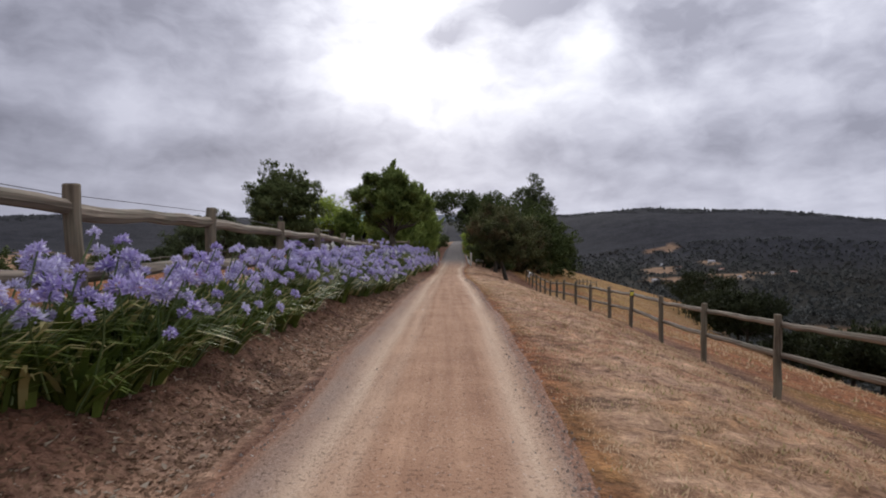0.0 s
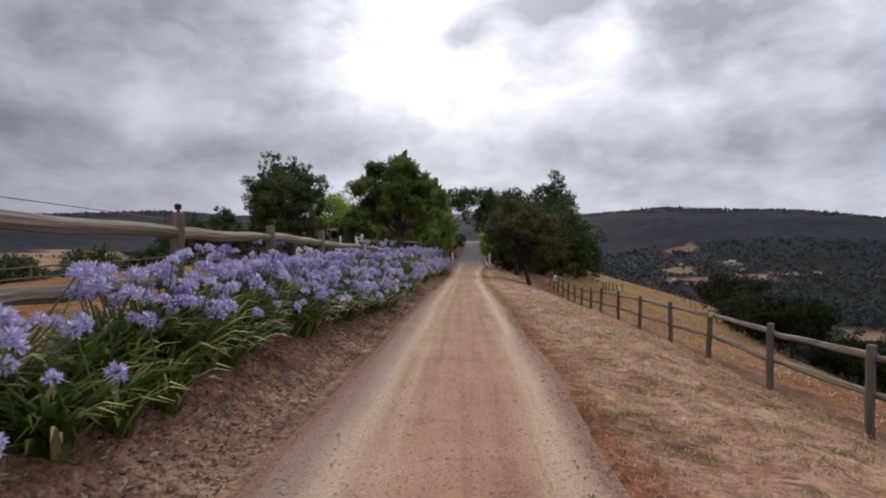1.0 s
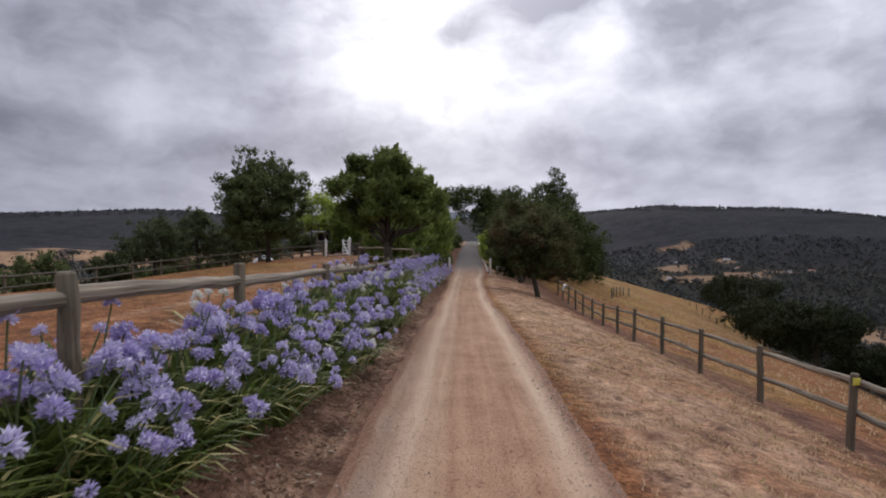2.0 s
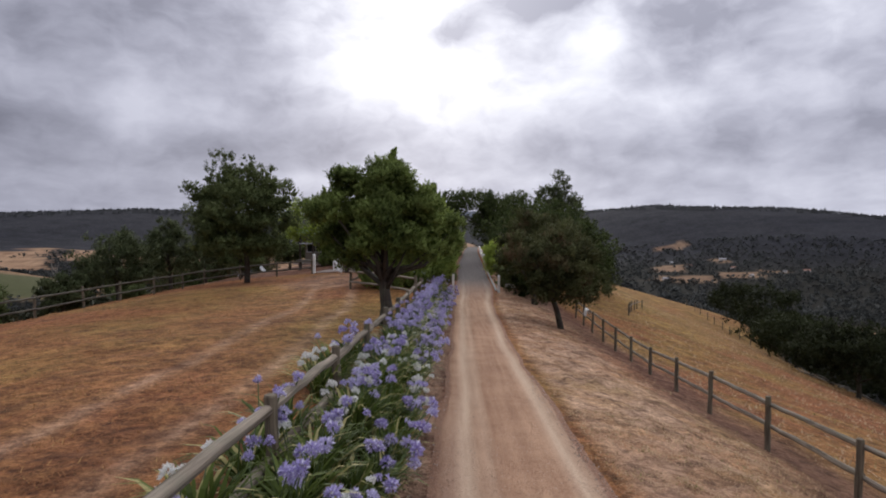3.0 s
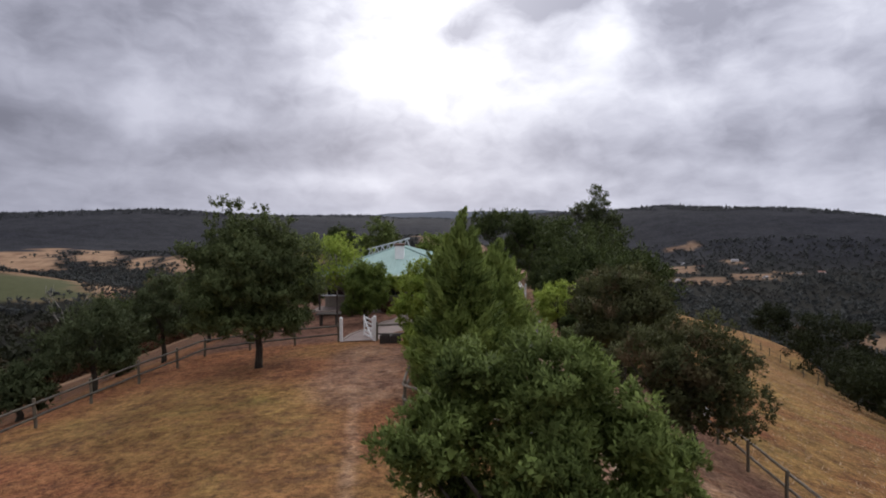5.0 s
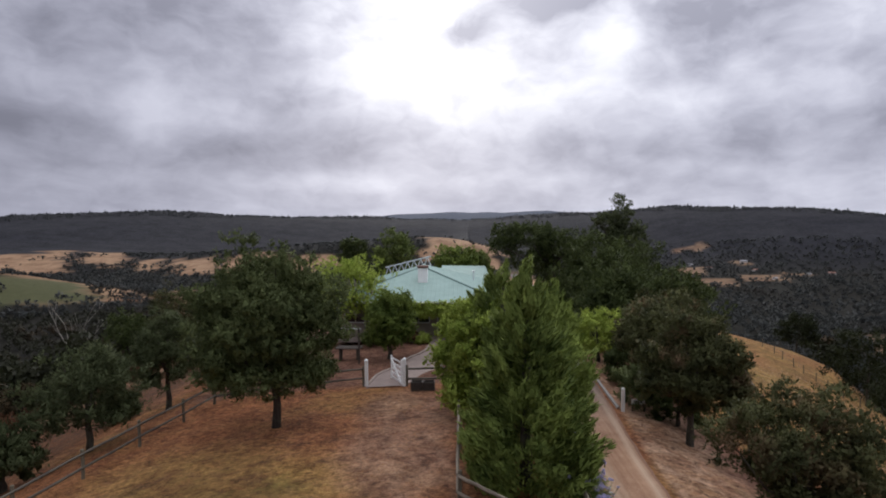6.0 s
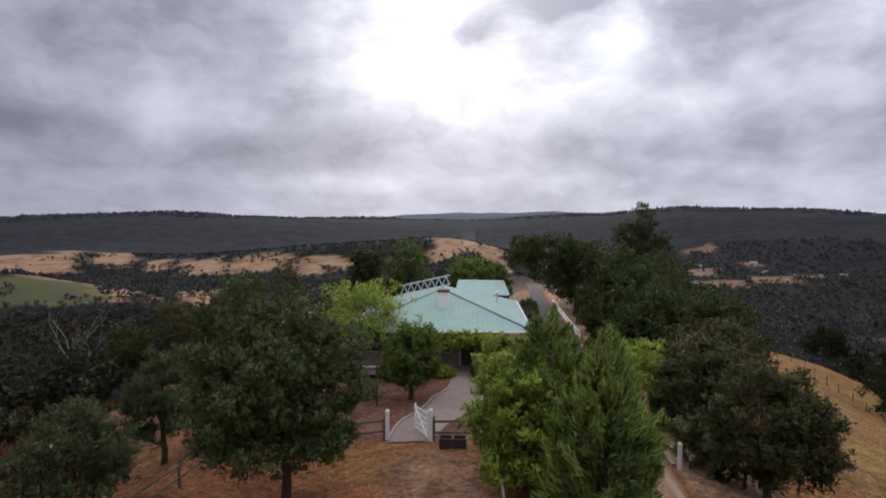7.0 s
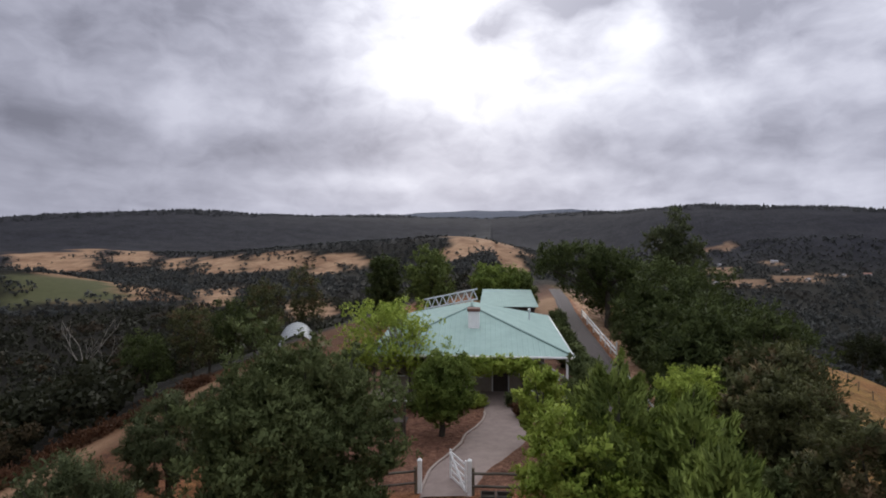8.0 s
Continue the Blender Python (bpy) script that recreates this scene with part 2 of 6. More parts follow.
def land_nodes(N):
    p = where(N)
    n1 = N.noise(p, 0.35, 5, 0.6)
    n2 = N.noise(p, 5.5, 6, 0.68)
    n3 = N.noise(p, 22.0, 4, 0.7)
    n4 = N.noise(p, 0.012, 6, 0.6)
    n5 = N.noise(p, 0.11, 4, 0.6)
    tuft = N.math("ADD", N.math("MULTIPLY", n2, 0.62), N.math("MULTIPLY", n3, 0.38))
    clod = N.ramp(N.noise(p, 1.1, 4, 0.6, 0.5), [(0.43, 0), (0.57, 1)])
    mid = N.ramp(N.noise(p, 2.1, 5, 0.62, 0.4), [(0.36, 0), (0.62, 1)])
    broad = N.ramp(N.noise(p, 0.75, 4, 0.6, 0.3), [(0.40, 0), (0.60, 1)])
    red = N.mix(N.ramp(tuft, [(0.38, 0), (0.60, 1)]), (0.105, 0.039, 0.021), (0.42, 0.168, 0.080))
    ochre = N.mix(N.ramp(tuft, [(0.36, 0), (0.58, 1)]), (0.132, 0.056, 0.027), (0.47, 0.232, 0.101))
    straw = N.mix(N.math("ADD", N.math("MULTIPLY", mid, 0.42), N.math("MULTIPLY", broad, 0.25)), red, ochre)
    gold = N.mix(N.ramp(tuft, [(0.35, 0), (0.62, 1)]), (0.20, 0.130, 0.042), (0.65, 0.41, 0.135))
    gold = N.mix(N.math("MULTIPLY", N.ramp(N.noise(p, 0.55, 5, 0.65, 0.5), [(0.42, 1), (0.6, 0)]), 0.45), gold, (0.15, 0.085, 0.032))
    gold = N.mix(N.math("MULTIPLY", N.ramp(N.noise(p, 0.22, 4, 0.6, 0.4), [(0.5, 0), (0.66, 1)]), 0.5), gold, (0.20, 0.19, 0.055))
    dirt = N.mix(N.ramp(tuft, [(0.3, 0), (0.65, 1)]), (0.074, 0.037, 0.027), (0.300, 0.168, 0.120))
    pale = N.mix(N.ramp(tuft, [(0.3, 0), (0.65, 1)]), (0.36, 0.205, 0.128), (0.76, 0.54, 0.385))
    # woodland floor nearly black: shade among the crowns is put into its colour
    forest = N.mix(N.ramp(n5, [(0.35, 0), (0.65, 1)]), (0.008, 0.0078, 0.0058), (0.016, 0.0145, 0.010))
    # hill woods: the blue cast of distance haze is put into the colour
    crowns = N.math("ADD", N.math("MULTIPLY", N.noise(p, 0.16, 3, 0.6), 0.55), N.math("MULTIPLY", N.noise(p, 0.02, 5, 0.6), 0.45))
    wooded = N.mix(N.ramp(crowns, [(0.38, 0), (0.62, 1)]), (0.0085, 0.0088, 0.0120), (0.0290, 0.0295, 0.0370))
    scald = N.ramp(N.noise(p, 0.035, 6, 0.65, 0.5), [(0.38, 0), (0.60, 1)])
    paddock = N.mix(N.math("ADD", N.math("MULTIPLY", N.ramp(n4, [(0.35, 0), (0.65, 1)]), 0.5), N.math("MULTIPLY", scald, 0.5)), (0.165, 0.086, 0.048), (0.385, 0.25, 0.15))
    green = N.mix(n5, (0.055, 0.060, 0.026), (0.10, 0.10, 0.048))
    patch = N.ramp(n1, [(0.42, 0), (0.58, 1)])
    c = N.mix(N.math("MULTIPLY", attr(N, "gold"), N.math("ADD", N.math("MULTIPLY", broad, 0.3), N.math("ADD", N.math("MULTIPLY", mid, 0.2), 0.6)), clamp=True), straw, gold)
    worn = N.ramp(N.noise(p, 0.17, 5, 0.6, 0.6), [(0.44, 0), (0.60, 1)])
    c = N.mix(N.math("MULTIPLY", worn, N.math("MULTIPLY", attr(N, "gold"), 0.5), clamp=True), c, (0.175, 0.098, 0.045))
    c = N.mix(N.math("MULTIPLY", attr(N, "dirt"), N.math("ADD", N.math("MULTIPLY", tuft, 0.6), 0.55), clamp=True), c, dirt)
    c = N.mix(N.math("MULTIPLY", attr(N, "pale"), N.math("ADD", N.math("MULTIPLY", clod, 0.45), N.math("ADD", N.math("MULTIPLY", patch, 0.2), 0.35)), clamp=True), c, pale)
    hummock = N.ramp(N.noise(p, 1.15, 5, 0.65, 0.6), [(0.54, 0), (0.66, 1)])
    c = N.mix(N.math("MULTIPLY", hummock, 0.42), c, (0.120, 0.060, 0.045))
    # small hollows in the turf, their darkness painted where the relief shades little
    hollow_shade = N.ramp(N.noise(p, 3.1, 5, 0.62, 0.9), [(0.56, 0), (0.63, 1)])
    c = N.mix(N.math("MULTIPLY", hollow_shade, N.math("ADD", 0.40, N.math("MULTIPLY", attr(N, "pale"), 0.22))), c, (0.085, 0.043, 0.033))
    mottle = N.math("ADD", N.math("MULTIPLY", N.noise(p, 3.4, 6, 0.7, 0.4), 0.6), N.math("MULTIPLY", N.noise(p, 0.9, 4, 0.6), 0.4))
    c = N.mix(1.0, c, N.ramp(mottle, [(0.38, (0.46, 0.42, 0.42)), (0.5, (0.90, 0.88, 0.86)), (0.62, (1.28, 1.26, 1.2))]), "MULTIPLY")
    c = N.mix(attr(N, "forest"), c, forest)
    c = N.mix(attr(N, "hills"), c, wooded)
    # the farthest hills take a flat blue-grey, haze painted as base colour
    c = N.mix(attr(N, "hazy_ranges"), c, (0.058, 0.072, 0.105))
    c = N.mix(attr(N, "paddock"), c, paddock)
    c = N.mix(attr(N, "green"), c, green)
    return c, N.math("ADD", N.math("MULTIPLY", n2, 0.8), N.math("ADD", n3, N.math("ADD", N.math("MULTIPLY", mid, 1.3), N.math("MULTIPLY", clod, 0.9)))), 0.05


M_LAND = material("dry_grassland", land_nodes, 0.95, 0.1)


def road_nodes(N):
    p = where(N)
    a = N.noise(p, 1.3, 5, 0.6)
    g = N.noise(p, 45.0, 3, 0.7)
    g2 = N.noise(p, 140.0, 2, 0.7)
    # lengthwise streaks that tyres leave
    q = N.node("ShaderNodeMapping", {"Vector": p, "Scale": (7.0, 0.22, 1.0)}).outputs[0]
    st = N.noise(q, 1.0, 4, 0.6)
    base = N.mix(N.ramp(N.math("ADD", N.math("MULTIPLY", a, 0.5), N.math("MULTIPLY", st, 0.5)), [(0.35, 0), (0.65, 1)]), (0.29, 0.156, 0.094), (0.47, 0.287, 0.180))
    dust = N.mix(g, (0.50, 0.350, 0.240), (0.63, 0.475, 0.345))
    blue = N.mix(N.ramp(g2, [(0.35, 0), (0.65, 1)]), (0.09, 0.075, 0.068), (0.33, 0.27, 0.235))
    soil = N.mix(N.ramp(g, [(0.35, 0), (0.65, 1)]), (0.17, 0.085, 0.055), (0.36, 0.21, 0.14))
    seal = N.mix(g, (0.070, 0.064, 0.064), (0.125, 0.116, 0.116))
    c = N.mix(N.math("MULTIPLY", attr(N, "track"), N.math("ADD", N.math("MULTIPLY", st, 0.9), 0.4), clamp=True), base, dust)
    c = N.mix(N.math("MULTIPLY", attr(N, "gravel"), N.math("ADD", N.math("MULTIPLY", a, 0.9), 0.2), clamp=True), c, blue)
    c = N.mix(attr(N, "seal"), c, seal)
    torn = N.math("SUBTRACT", N.math("MULTIPLY", attr(N, "edge"), 1.7), N.math("MULTIPLY", N.noise(p, 4.5, 5, 0.7), 0.75), clamp=True)
    c = N.mix(N.ramp(torn, [(0.15, 0), (0.5, 1)]), c, soil)
    stone = N.ramp(N.noise(p, 34.0, 3, 0.6), [(0.60, 0), (0.66, 1)])
    c = N.mix(N.math("MULTIPLY", stone, 0.28), c, (0.12, 0.085, 0.07))
    fleck = N.ramp(N.noise(p, 38.0, 2, 0.5, 0.5), [(0.63, 0), (0.7, 1)])
    c = N.mix(N.math("MULTIPLY", fleck, 0.4), c, (0.62, 0.5, 0.42))
    return c, N.math("ADD", N.math("ADD", g, stone), N.math("MULTIPLY", a, 2.0)), 0.02


M_ROAD = material("compacted_gravel", road_nodes, 0.93, 0.15)


def wood(name, dark, light, scale=1.0, axis=2):
    def build(N):
        p = local(N)
        s = [26.0, 26.0, 26.0]
        s[axis] = 1.4
        q = N.node("ShaderNodeMapping", {"Vector": p, "Scale": tuple(v * scale for v in s)}).outputs[0]
        g = N.noise(q, 1.0, 5, 0.65, 0.3)
        b = N.noise(where(N), 2.3, 4, 0.6)
        c = N.mix(N.ramp(g, [(0.36, 0), (0.62, 1)]), dark, light)
        c = N.mix(N.math("MULTIPLY", N.ramp(b, [(0.45, 0), (0.65, 1)]), 0.35), c, (0.16, 0.17, 0.12))
        c = N.mix(N.math("MULTIPLY", rnd(N), 0.3), c, (0.10, 0.085, 0.065))
        return c, g, 0.006
    return material(name, build, 0.85, 0.2)


M_POST = wood("weathered_post", (0.080, 0.062, 0.044), (0.20, 0.162, 0.115), 1.0, 2)
M_RAIL = wood("weathered_rail", (0.080, 0.060, 0.044), (0.37, 0.305, 0.235), 1.0, 1)
M_DARKRAIL = wood("dark_rail", (0.030, 0.025, 0.021), (0.150, 0.128, 0.106), 1.0, 1)
M_BARK = wood("bark", (0.014, 0.011, 0.009), (0.060, 0.047, 0.037), 0.5, 2)
M_PALEBARK = wood("pale_bark", (0.16, 0.14, 0.12), (0.36, 0.33, 0.29), 0.4, 2)


def plain(name, col, rough=0.6, var=0.25, size=6.0, spec=0.4, metal=0.0, bump=0.002):
    def build(N):
        N.bsdf.inputs["Metallic"].default_value = metal
        p = where(N)
        a, b = N.noise(p, size, 5, 0.6), N.noise(p, size * 9, 3, 0.6)
        f = N.math("ADD", N.math("MULTIPLY", a, 0.65), N.math("MULTIPLY", b, 0.35))
        lo = tuple(c * (1 - var) for c in col)
        hi = tuple(min(1, c * (1 + var)) for c in col)
        return N.mix(N.ramp(f, [(0.3, 0), (0.7, 1)]), lo, hi), b, bump
    return material(name, build, rough, spec)


def leaf(name, dark, light, tip=None, rough=0.7, other=(0.05, 0.06, 0.02), own=0.4, clump=0.9, mixed=0.2):
    """Foliage: each leaf has its own tone; some light shines through."""
    m = bpy.data.materials.new(name)
    m.use_nodes = True
    N = Nodes(m.node_tree)
    isl = N.node("ShaderNodeNewGeometry").outputs["Random Per Island"]
    big = N.ramp(N.noise(where(N), clump, 3, 0.5), [(0.3, 0), (0.7, 1)])
    f = N.math("ADD", N.math("MULTIPLY", isl, own), N.math("MULTIPLY", big, 0.95 - own), clamp=True)
    c = N.mix(f, dark, light)
    if tip and own < 0.2:
        c = N.mix(N.ramp(N.noise(where(N), clump * 0.7, 2, 0.5), [(0.55, 0), (0.68, 1)]), c, tip)
    elif tip:
        c = N.mix(N.ramp(isl, [(0.86, 0), (0.9, 1)]), c, tip)
    c = N.mix(N.math("MULTIPLY", rnd(N), mixed), c, other)
    b = N.node("ShaderNodeBsdfPrincipled", {"Base Color": c, "Roughness": rough, "Specular IOR Level": 0.12})
    tr = N.node("ShaderNodeBsdfTranslucent", {"Color": c})
    mixs = N.node("ShaderNodeMixShader", {0: 0.32, 1: b.outputs[0], 2: tr.outputs[0]})
    N.node("ShaderNodeOutputMaterial", {"Surface": mixs.outputs[0]})
    return m


M_GUM = leaf("dark_gum_leaves", (0.022, 0.034, 0.011), (0.125, 0.155, 0.050))
M_WATTLE = leaf("wattle_leaves", (0.024, 0.040, 0.010), (0.30, 0.375, 0.105))
M_OAK = leaf("grey_green_leaves", (0.036, 0.052, 0.019), (0.235, 0.275, 0.108))
M_CYPRESS = leaf("cypress_sprays", (0.034, 0.066, 0.014), (0.40, 0.485, 0.115))
M_LIME = leaf("bright_green_leaves", (0.17, 0.26, 0.035), (0.58, 0.66, 0.14))
M_ROUND = leaf("fresh_green_leaves", (0.060, 0.105, 0.022), (0.31, 0.385, 0.085))
M_OLIVE = leaf("olive_leaves", (0.036, 0.050, 0.021), (0.170, 0.195, 0.092))
M_RUST = leaf("reddish_leaves", (0.024, 0.029, 0.012), (0.165, 0.170, 0.070), (0.200, 0.132, 0.074), own=0.19)
M_DARKTREE = leaf("dark_slope_tree_leaves", (0.008, 0.011, 0.005), (0.044, 0.052, 0.020))
M_STRAP = leaf("strap_leaves", (0.010, 0.024, 0.005), (0.185, 0.245, 0.050), (0.50, 0.44, 0.19), 0.4, own=0.62)
M_PETAL = leaf("violet_petals", (0.21, 0.145, 0.43), (0.62, 0.56, 0.83), (0.84, 0.82, 0.93), 0.7, (0.84, 0.84, 0.93), 0.72, 3.0, 0.42)
M_WPETAL = leaf("white_petals", (0.70, 0.70, 0.66), (0.86, 0.86, 0.84), None, 0.6, (0.84, 0.84, 0.80))
M_STEM = plain("flower_stem", (0.09, 0.13, 0.045), 0.5, 0.3, 30)
M_GRASS = leaf("dry_grass_blades", (0.36, 0.22, 0.125), (0.66, 0.48, 0.31), (0.26, 0.22, 0.09), 0.9)
M_FIELDGRASS = leaf("paddock_grass_blades", (0.27, 0.115, 0.054), (0.52, 0.268, 0.118), (0.45, 0.28, 0.115), 0.9)
M_WHITE = plain("white_paint", (0.78, 0.78, 0.76), 0.5, 0.08, 5.0)
M_BUSH = leaf("far_forest_crowns", (0.011, 0.013, 0.007), (0.038, 0.040, 0.020), (0.075, 0.045, 0.026), own=0.13, clump=0.13)
# paler and greyer than the near woods: valley haze mixed into the colour
M_FARBUSH = leaf("hazy_valley_crowns", (0.042, 0.045, 0.046), (0.078, 0.082, 0.079), (0.050, 0.046, 0.042), own=0.06, clump=0.012)
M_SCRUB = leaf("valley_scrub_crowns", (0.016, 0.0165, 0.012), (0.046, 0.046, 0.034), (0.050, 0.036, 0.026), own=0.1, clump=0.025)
# these crowns are tinted blue-grey for the haze before the hills
M_HILLBUSH = leaf("hazy_hill_crowns", (0.026, 0.027, 0.032), (0.036, 0.038, 0.043), own=0.1, clump=0.02)


# ---- building helpers ----
def mesh_from(name, verts, faces, mat, smooth_shade=False):
    me = bpy.data.meshes.new(name)
    me.from_pydata([tuple(v) for v in verts], [], [tuple(f) for f in faces])
    me.materials.append(mat)
    if smooth_shade:
        me.polygons.foreach_set("use_smooth", [True] * len(me.polygons))
    me.update()
    return me


def quads_mesh(name, V, mat, normals=None):
    """Mesh of loose quads or triangles from an array (n, 4 or 3, 3), built fast. normals: one soft normal for each quad."""
    V = np.asarray(V, np.float32)
    n, k = V.shape[:2]
    if normals is not None:
        face = np.cross(V[:, 1] - V[:, 0], V[:, k - 1] - V[:, 0])
        turned = (face * normals).sum(1) < 0
        V[turned] = V[turned][:, ::-1]
    me = bpy.data.meshes.new(name)
    me.vertices.add(k * n)
    me.vertices.foreach_set("co", np.asarray(V, np.float32).ravel())
    me.loops.add(k * n)
    me.loops.foreach_set("vertex_index", np.arange(k * n, dtype=np.int32))
    me.polygons.add(n)
    me.polygons.foreach_set("loop_start", np.arange(0, k * n, k, dtype=np.int32))
    me.materials.append(mat)
    if normals is not None:
        at = me.attributes.new("custom_normal", "FLOAT_VECTOR", "POINT")
        at.data.foreach_set("vector", np.repeat(normals, k, axis=0).astype(np.float32).ravel())
    me.update(calc_edges=True)
    return me


def bm_mesh(name, bm, mat, smooth_shade=False):
    me = bpy.data.meshes.new(name)
    bm.to_mesh(me)
    bm.free()
    me.materials.append(mat)
    if smooth_shade:
        me.polygons.foreach_set("use_smooth", [True] * len(me.polygons))
    return me


def child(name, me, parent, m=None, label=""):
    ob = new(name, me)
    ob.parent = parent
    if m is not None:
        ob.matrix_basis = m
    return tagged(ob, label)


def thing(name, label, category, m=None, group="", kind=""):
    ob = new(name)
    if m is not None:
        ob.matrix_basis = m
    return tagged(ob, label, category, group, kind)


def tube(points, radii, sides=6, cap=True):
    """Vertices and faces of a tapered tube through points."""
    pts = [Vector(p) for p in points]
    V, Fs = [], []
    for i, p in enumerate(pts):
        d = (pts[min(i + 1, len(pts) - 1)] - pts[max(i - 1, 0)]).normalized()
        a = d.cross(Vector((0.31, 0.17, 0.93)) if abs(d.z) < 0.9 else Vector((1, 0.1, 0))).normalized()
        b = d.cross(a)
        for k in range(sides):
            t = 2 * math.pi * k / sides
            V.append(p + (a * math.cos(t) + b * math.sin(t)) * radii[i])
        if i:
            o = len(V) - 2 * sides
            for k in range(sides):
                k2 = (k + 1) % sides
                Fs.append((o + k, o + k2, o + sides + k2, o + sides + k))
    if cap:
        Fs.append(tuple(range(sides - 1, -1, -1)))
        Fs.append(tuple(range(len(V) - sides, len(V))))
    return V, Fs


def box_bm(sx, sy, sz, bevel=0.01, at=(0, 0, 0), bm=None):
    """A bevelled box standing on its base at a place."""
    out = bm or bmesh.new()
    r = bmesh.ops.create_cube(out, size=1)
    for v in r["verts"]:
        v.co = Vector((v.co.x * sx + at[0], v.co.y * sy + at[1], (v.co.z + 0.5) * sz + at[2]))
    if bevel:
        edges = list({e for v in r["verts"] for e in v.link_edges})
        bmesh.ops.bevel(out, geom=edges, offset=bevel, segments=1, affect="EDGES")
    return out


# ---- the ground: one sheet from the ridge to the horizon ----
def stretch(n, far, bend):
    u = np.linspace(-1, 1, n)
    s = np.sinh(bend * u) / math.sinh(bend)
    return s * far


LAND = {}


def land_z(x, y):
    """Height of the ground sheet itself, between its vertices."""
    xs, ys, Z = LAND["xs"], LAND["ys"], LAND["z"]
    i = np.clip(np.searchsorted(xs, x) - 1, 0, len(xs) - 2)
    j = np.clip(np.searchsorted(ys, y) - 1, 0, len(ys) - 2)
    u = (x - xs[i]) / (xs[i + 1] - xs[i])
    v = (y - ys[j]) / (ys[j + 1] - ys[j])
    return (Z[j, i] * (1 - u) + Z[j, i + 1] * u) * (1 - v) + (Z[j + 1, i] * (1 - u) + Z[j + 1, i + 1] * u) * v


def wheel_ruts(x, y):
    """Two faint wheel tracks worn through the paddock."""
    mid = along(y, ((10, 20, 26, 32, 40, 48), (-4.45, -4.42, -4.4, -4.7, -5.8, -7.6))) + 0.06 * np.sin(y / 1.7)
    both = np.exp(-((x - mid + 0.83) / 0.19) ** 2) + np.exp(-((x - mid - 0.83) / 0.19) ** 2)
    return both * smooth(14, 20, y) * smooth(46, 36, y)


def make_ground():
    xs = np.unique(np.concatenate([stretch(150, 4700, 9.2), np.arange(-20, 9, 0.33), np.arange(-6.7, 6.6, 0.18), np.arange(-1400, 1000, 24.0)]))
    ys = np.unique(np.concatenate([30 + stretch(150, 4600, 8.6), np.arange(-2, 64, 0.45), np.arange(1, 24, 0.2), np.arange(24, 44, 0.33), np.arange(700, 1900, 24.0)]))
    X, Y = np.meshgrid(xs, ys)
    Z = ground_z(X, Y)
    xl, xr, xb = along(Y, ROAD_L), along(Y, ROAD_R), along(Y, BANK_X)
    LAND.update(xs=xs, ys=ys, z=Z)
    on_road = smooth(0.05, 0.3, np.minimum(X - xl, xr - X)) * (Y < 128)
    Z = Z - 0.05 * on_road
    nx, ny = len(xs), len(ys)
    co = np.stack([X, Y, Z], -1).reshape(-1, 3)
    idx = np.arange(nx * ny).reshape(ny, nx)
    quads = np.stack([idx[:-1, :-1], idx[:-1, 1:], idx[1:, 1:], idx[1:, :-1]], -1).reshape(-1, 4)
    me = bpy.data.meshes.new("ground")
    me.vertices.add(len(co))
    me.vertices.foreach_set("co", co.astype(np.float32).ravel())
    me.loops.add(quads.size)
    me.loops.foreach_set("vertex_index", quads.astype(np.int32).ravel())
    me.polygons.add(len(quads))
    me.polygons.foreach_set("loop_start", np.arange(0, quads.size, 4, dtype=np.int32))
    me.polygons.foreach_set("use_smooth", np.ones(len(quads), bool))
    me.materials.append(M_LAND)
    me.update(calc_edges=True)
    r = np.hypot(X, Y - 60)
    w1 = wave(X, Y, 9, 31)
    crest = along(Y, ((-40, 0, 40, 90, 129, 140, 4000), (13, 13, 24, 42.5, 55, 57, 57)))
    ridge_l = along(Y, ((-40, 30, 42, 50, 90, 120, 4000), (-19.5, -19.5, -30, -41.5, -42.5, -40, -38)))
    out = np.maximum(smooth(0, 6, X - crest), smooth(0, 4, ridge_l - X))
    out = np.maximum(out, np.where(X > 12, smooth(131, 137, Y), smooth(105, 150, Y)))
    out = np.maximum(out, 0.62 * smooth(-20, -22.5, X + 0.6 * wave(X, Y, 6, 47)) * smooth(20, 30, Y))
    paddock = np.maximum(fields(X, Y), green_field(X, Y - 60) + green_field(X - 50, Y - 30)) * out
    lane = smooth(1.7, 0.9, np.abs(X + 37.6 + 0.5 * np.sin(Y / 9) + 0.4 * w1)) * smooth(40, 50, Y) * smooth(102, 92, Y)
    paddock = np.maximum(paddock, 0.9 * lane)
    apron = smooth(0.1, 0.6, 1 - ((X - 0.2) / 3.0) ** 2 - ((Y - 109) / 12) ** 2)
    paddock = np.maximum(paddock, apron)
    green = green_field(X, Y)
    gold_right = (0.12 + 0.62 * smooth(30, 66, Y - 0.5 * (X - 8))) + 0.75 * np.clip(0.1 + wave(X, Y, 13, 35) + 0.6 * wave(X, Y, 4.5, 36), -0.6, 0.7)
    gold_left = 0.35 * smooth(0.1, 0.8, w1) + 0.3 * smooth(-17, -8, X + 2 * w1) * smooth(13, 27, Y + 3 * w1) * smooth(38, 30, Y) + 0.95 * smooth(-1.5, 0.1, -((X + 11.8) / 5.4) ** 2 - ((Y - 38.8 + 0.3 * (X + 11) + 1.2 * w1) / 5.0) ** 2) + 0.6 * smooth(-1.5, 0, -((X + 3.2) / 1.6) ** 2 - ((Y - 31) / 9) ** 2)
    gold = np.where(X > 4.5, gold_right, gold_left)
    bank = smooth(-0.4, -0.05, xl - X) * smooth(-0.3, 0.4, X - xb)
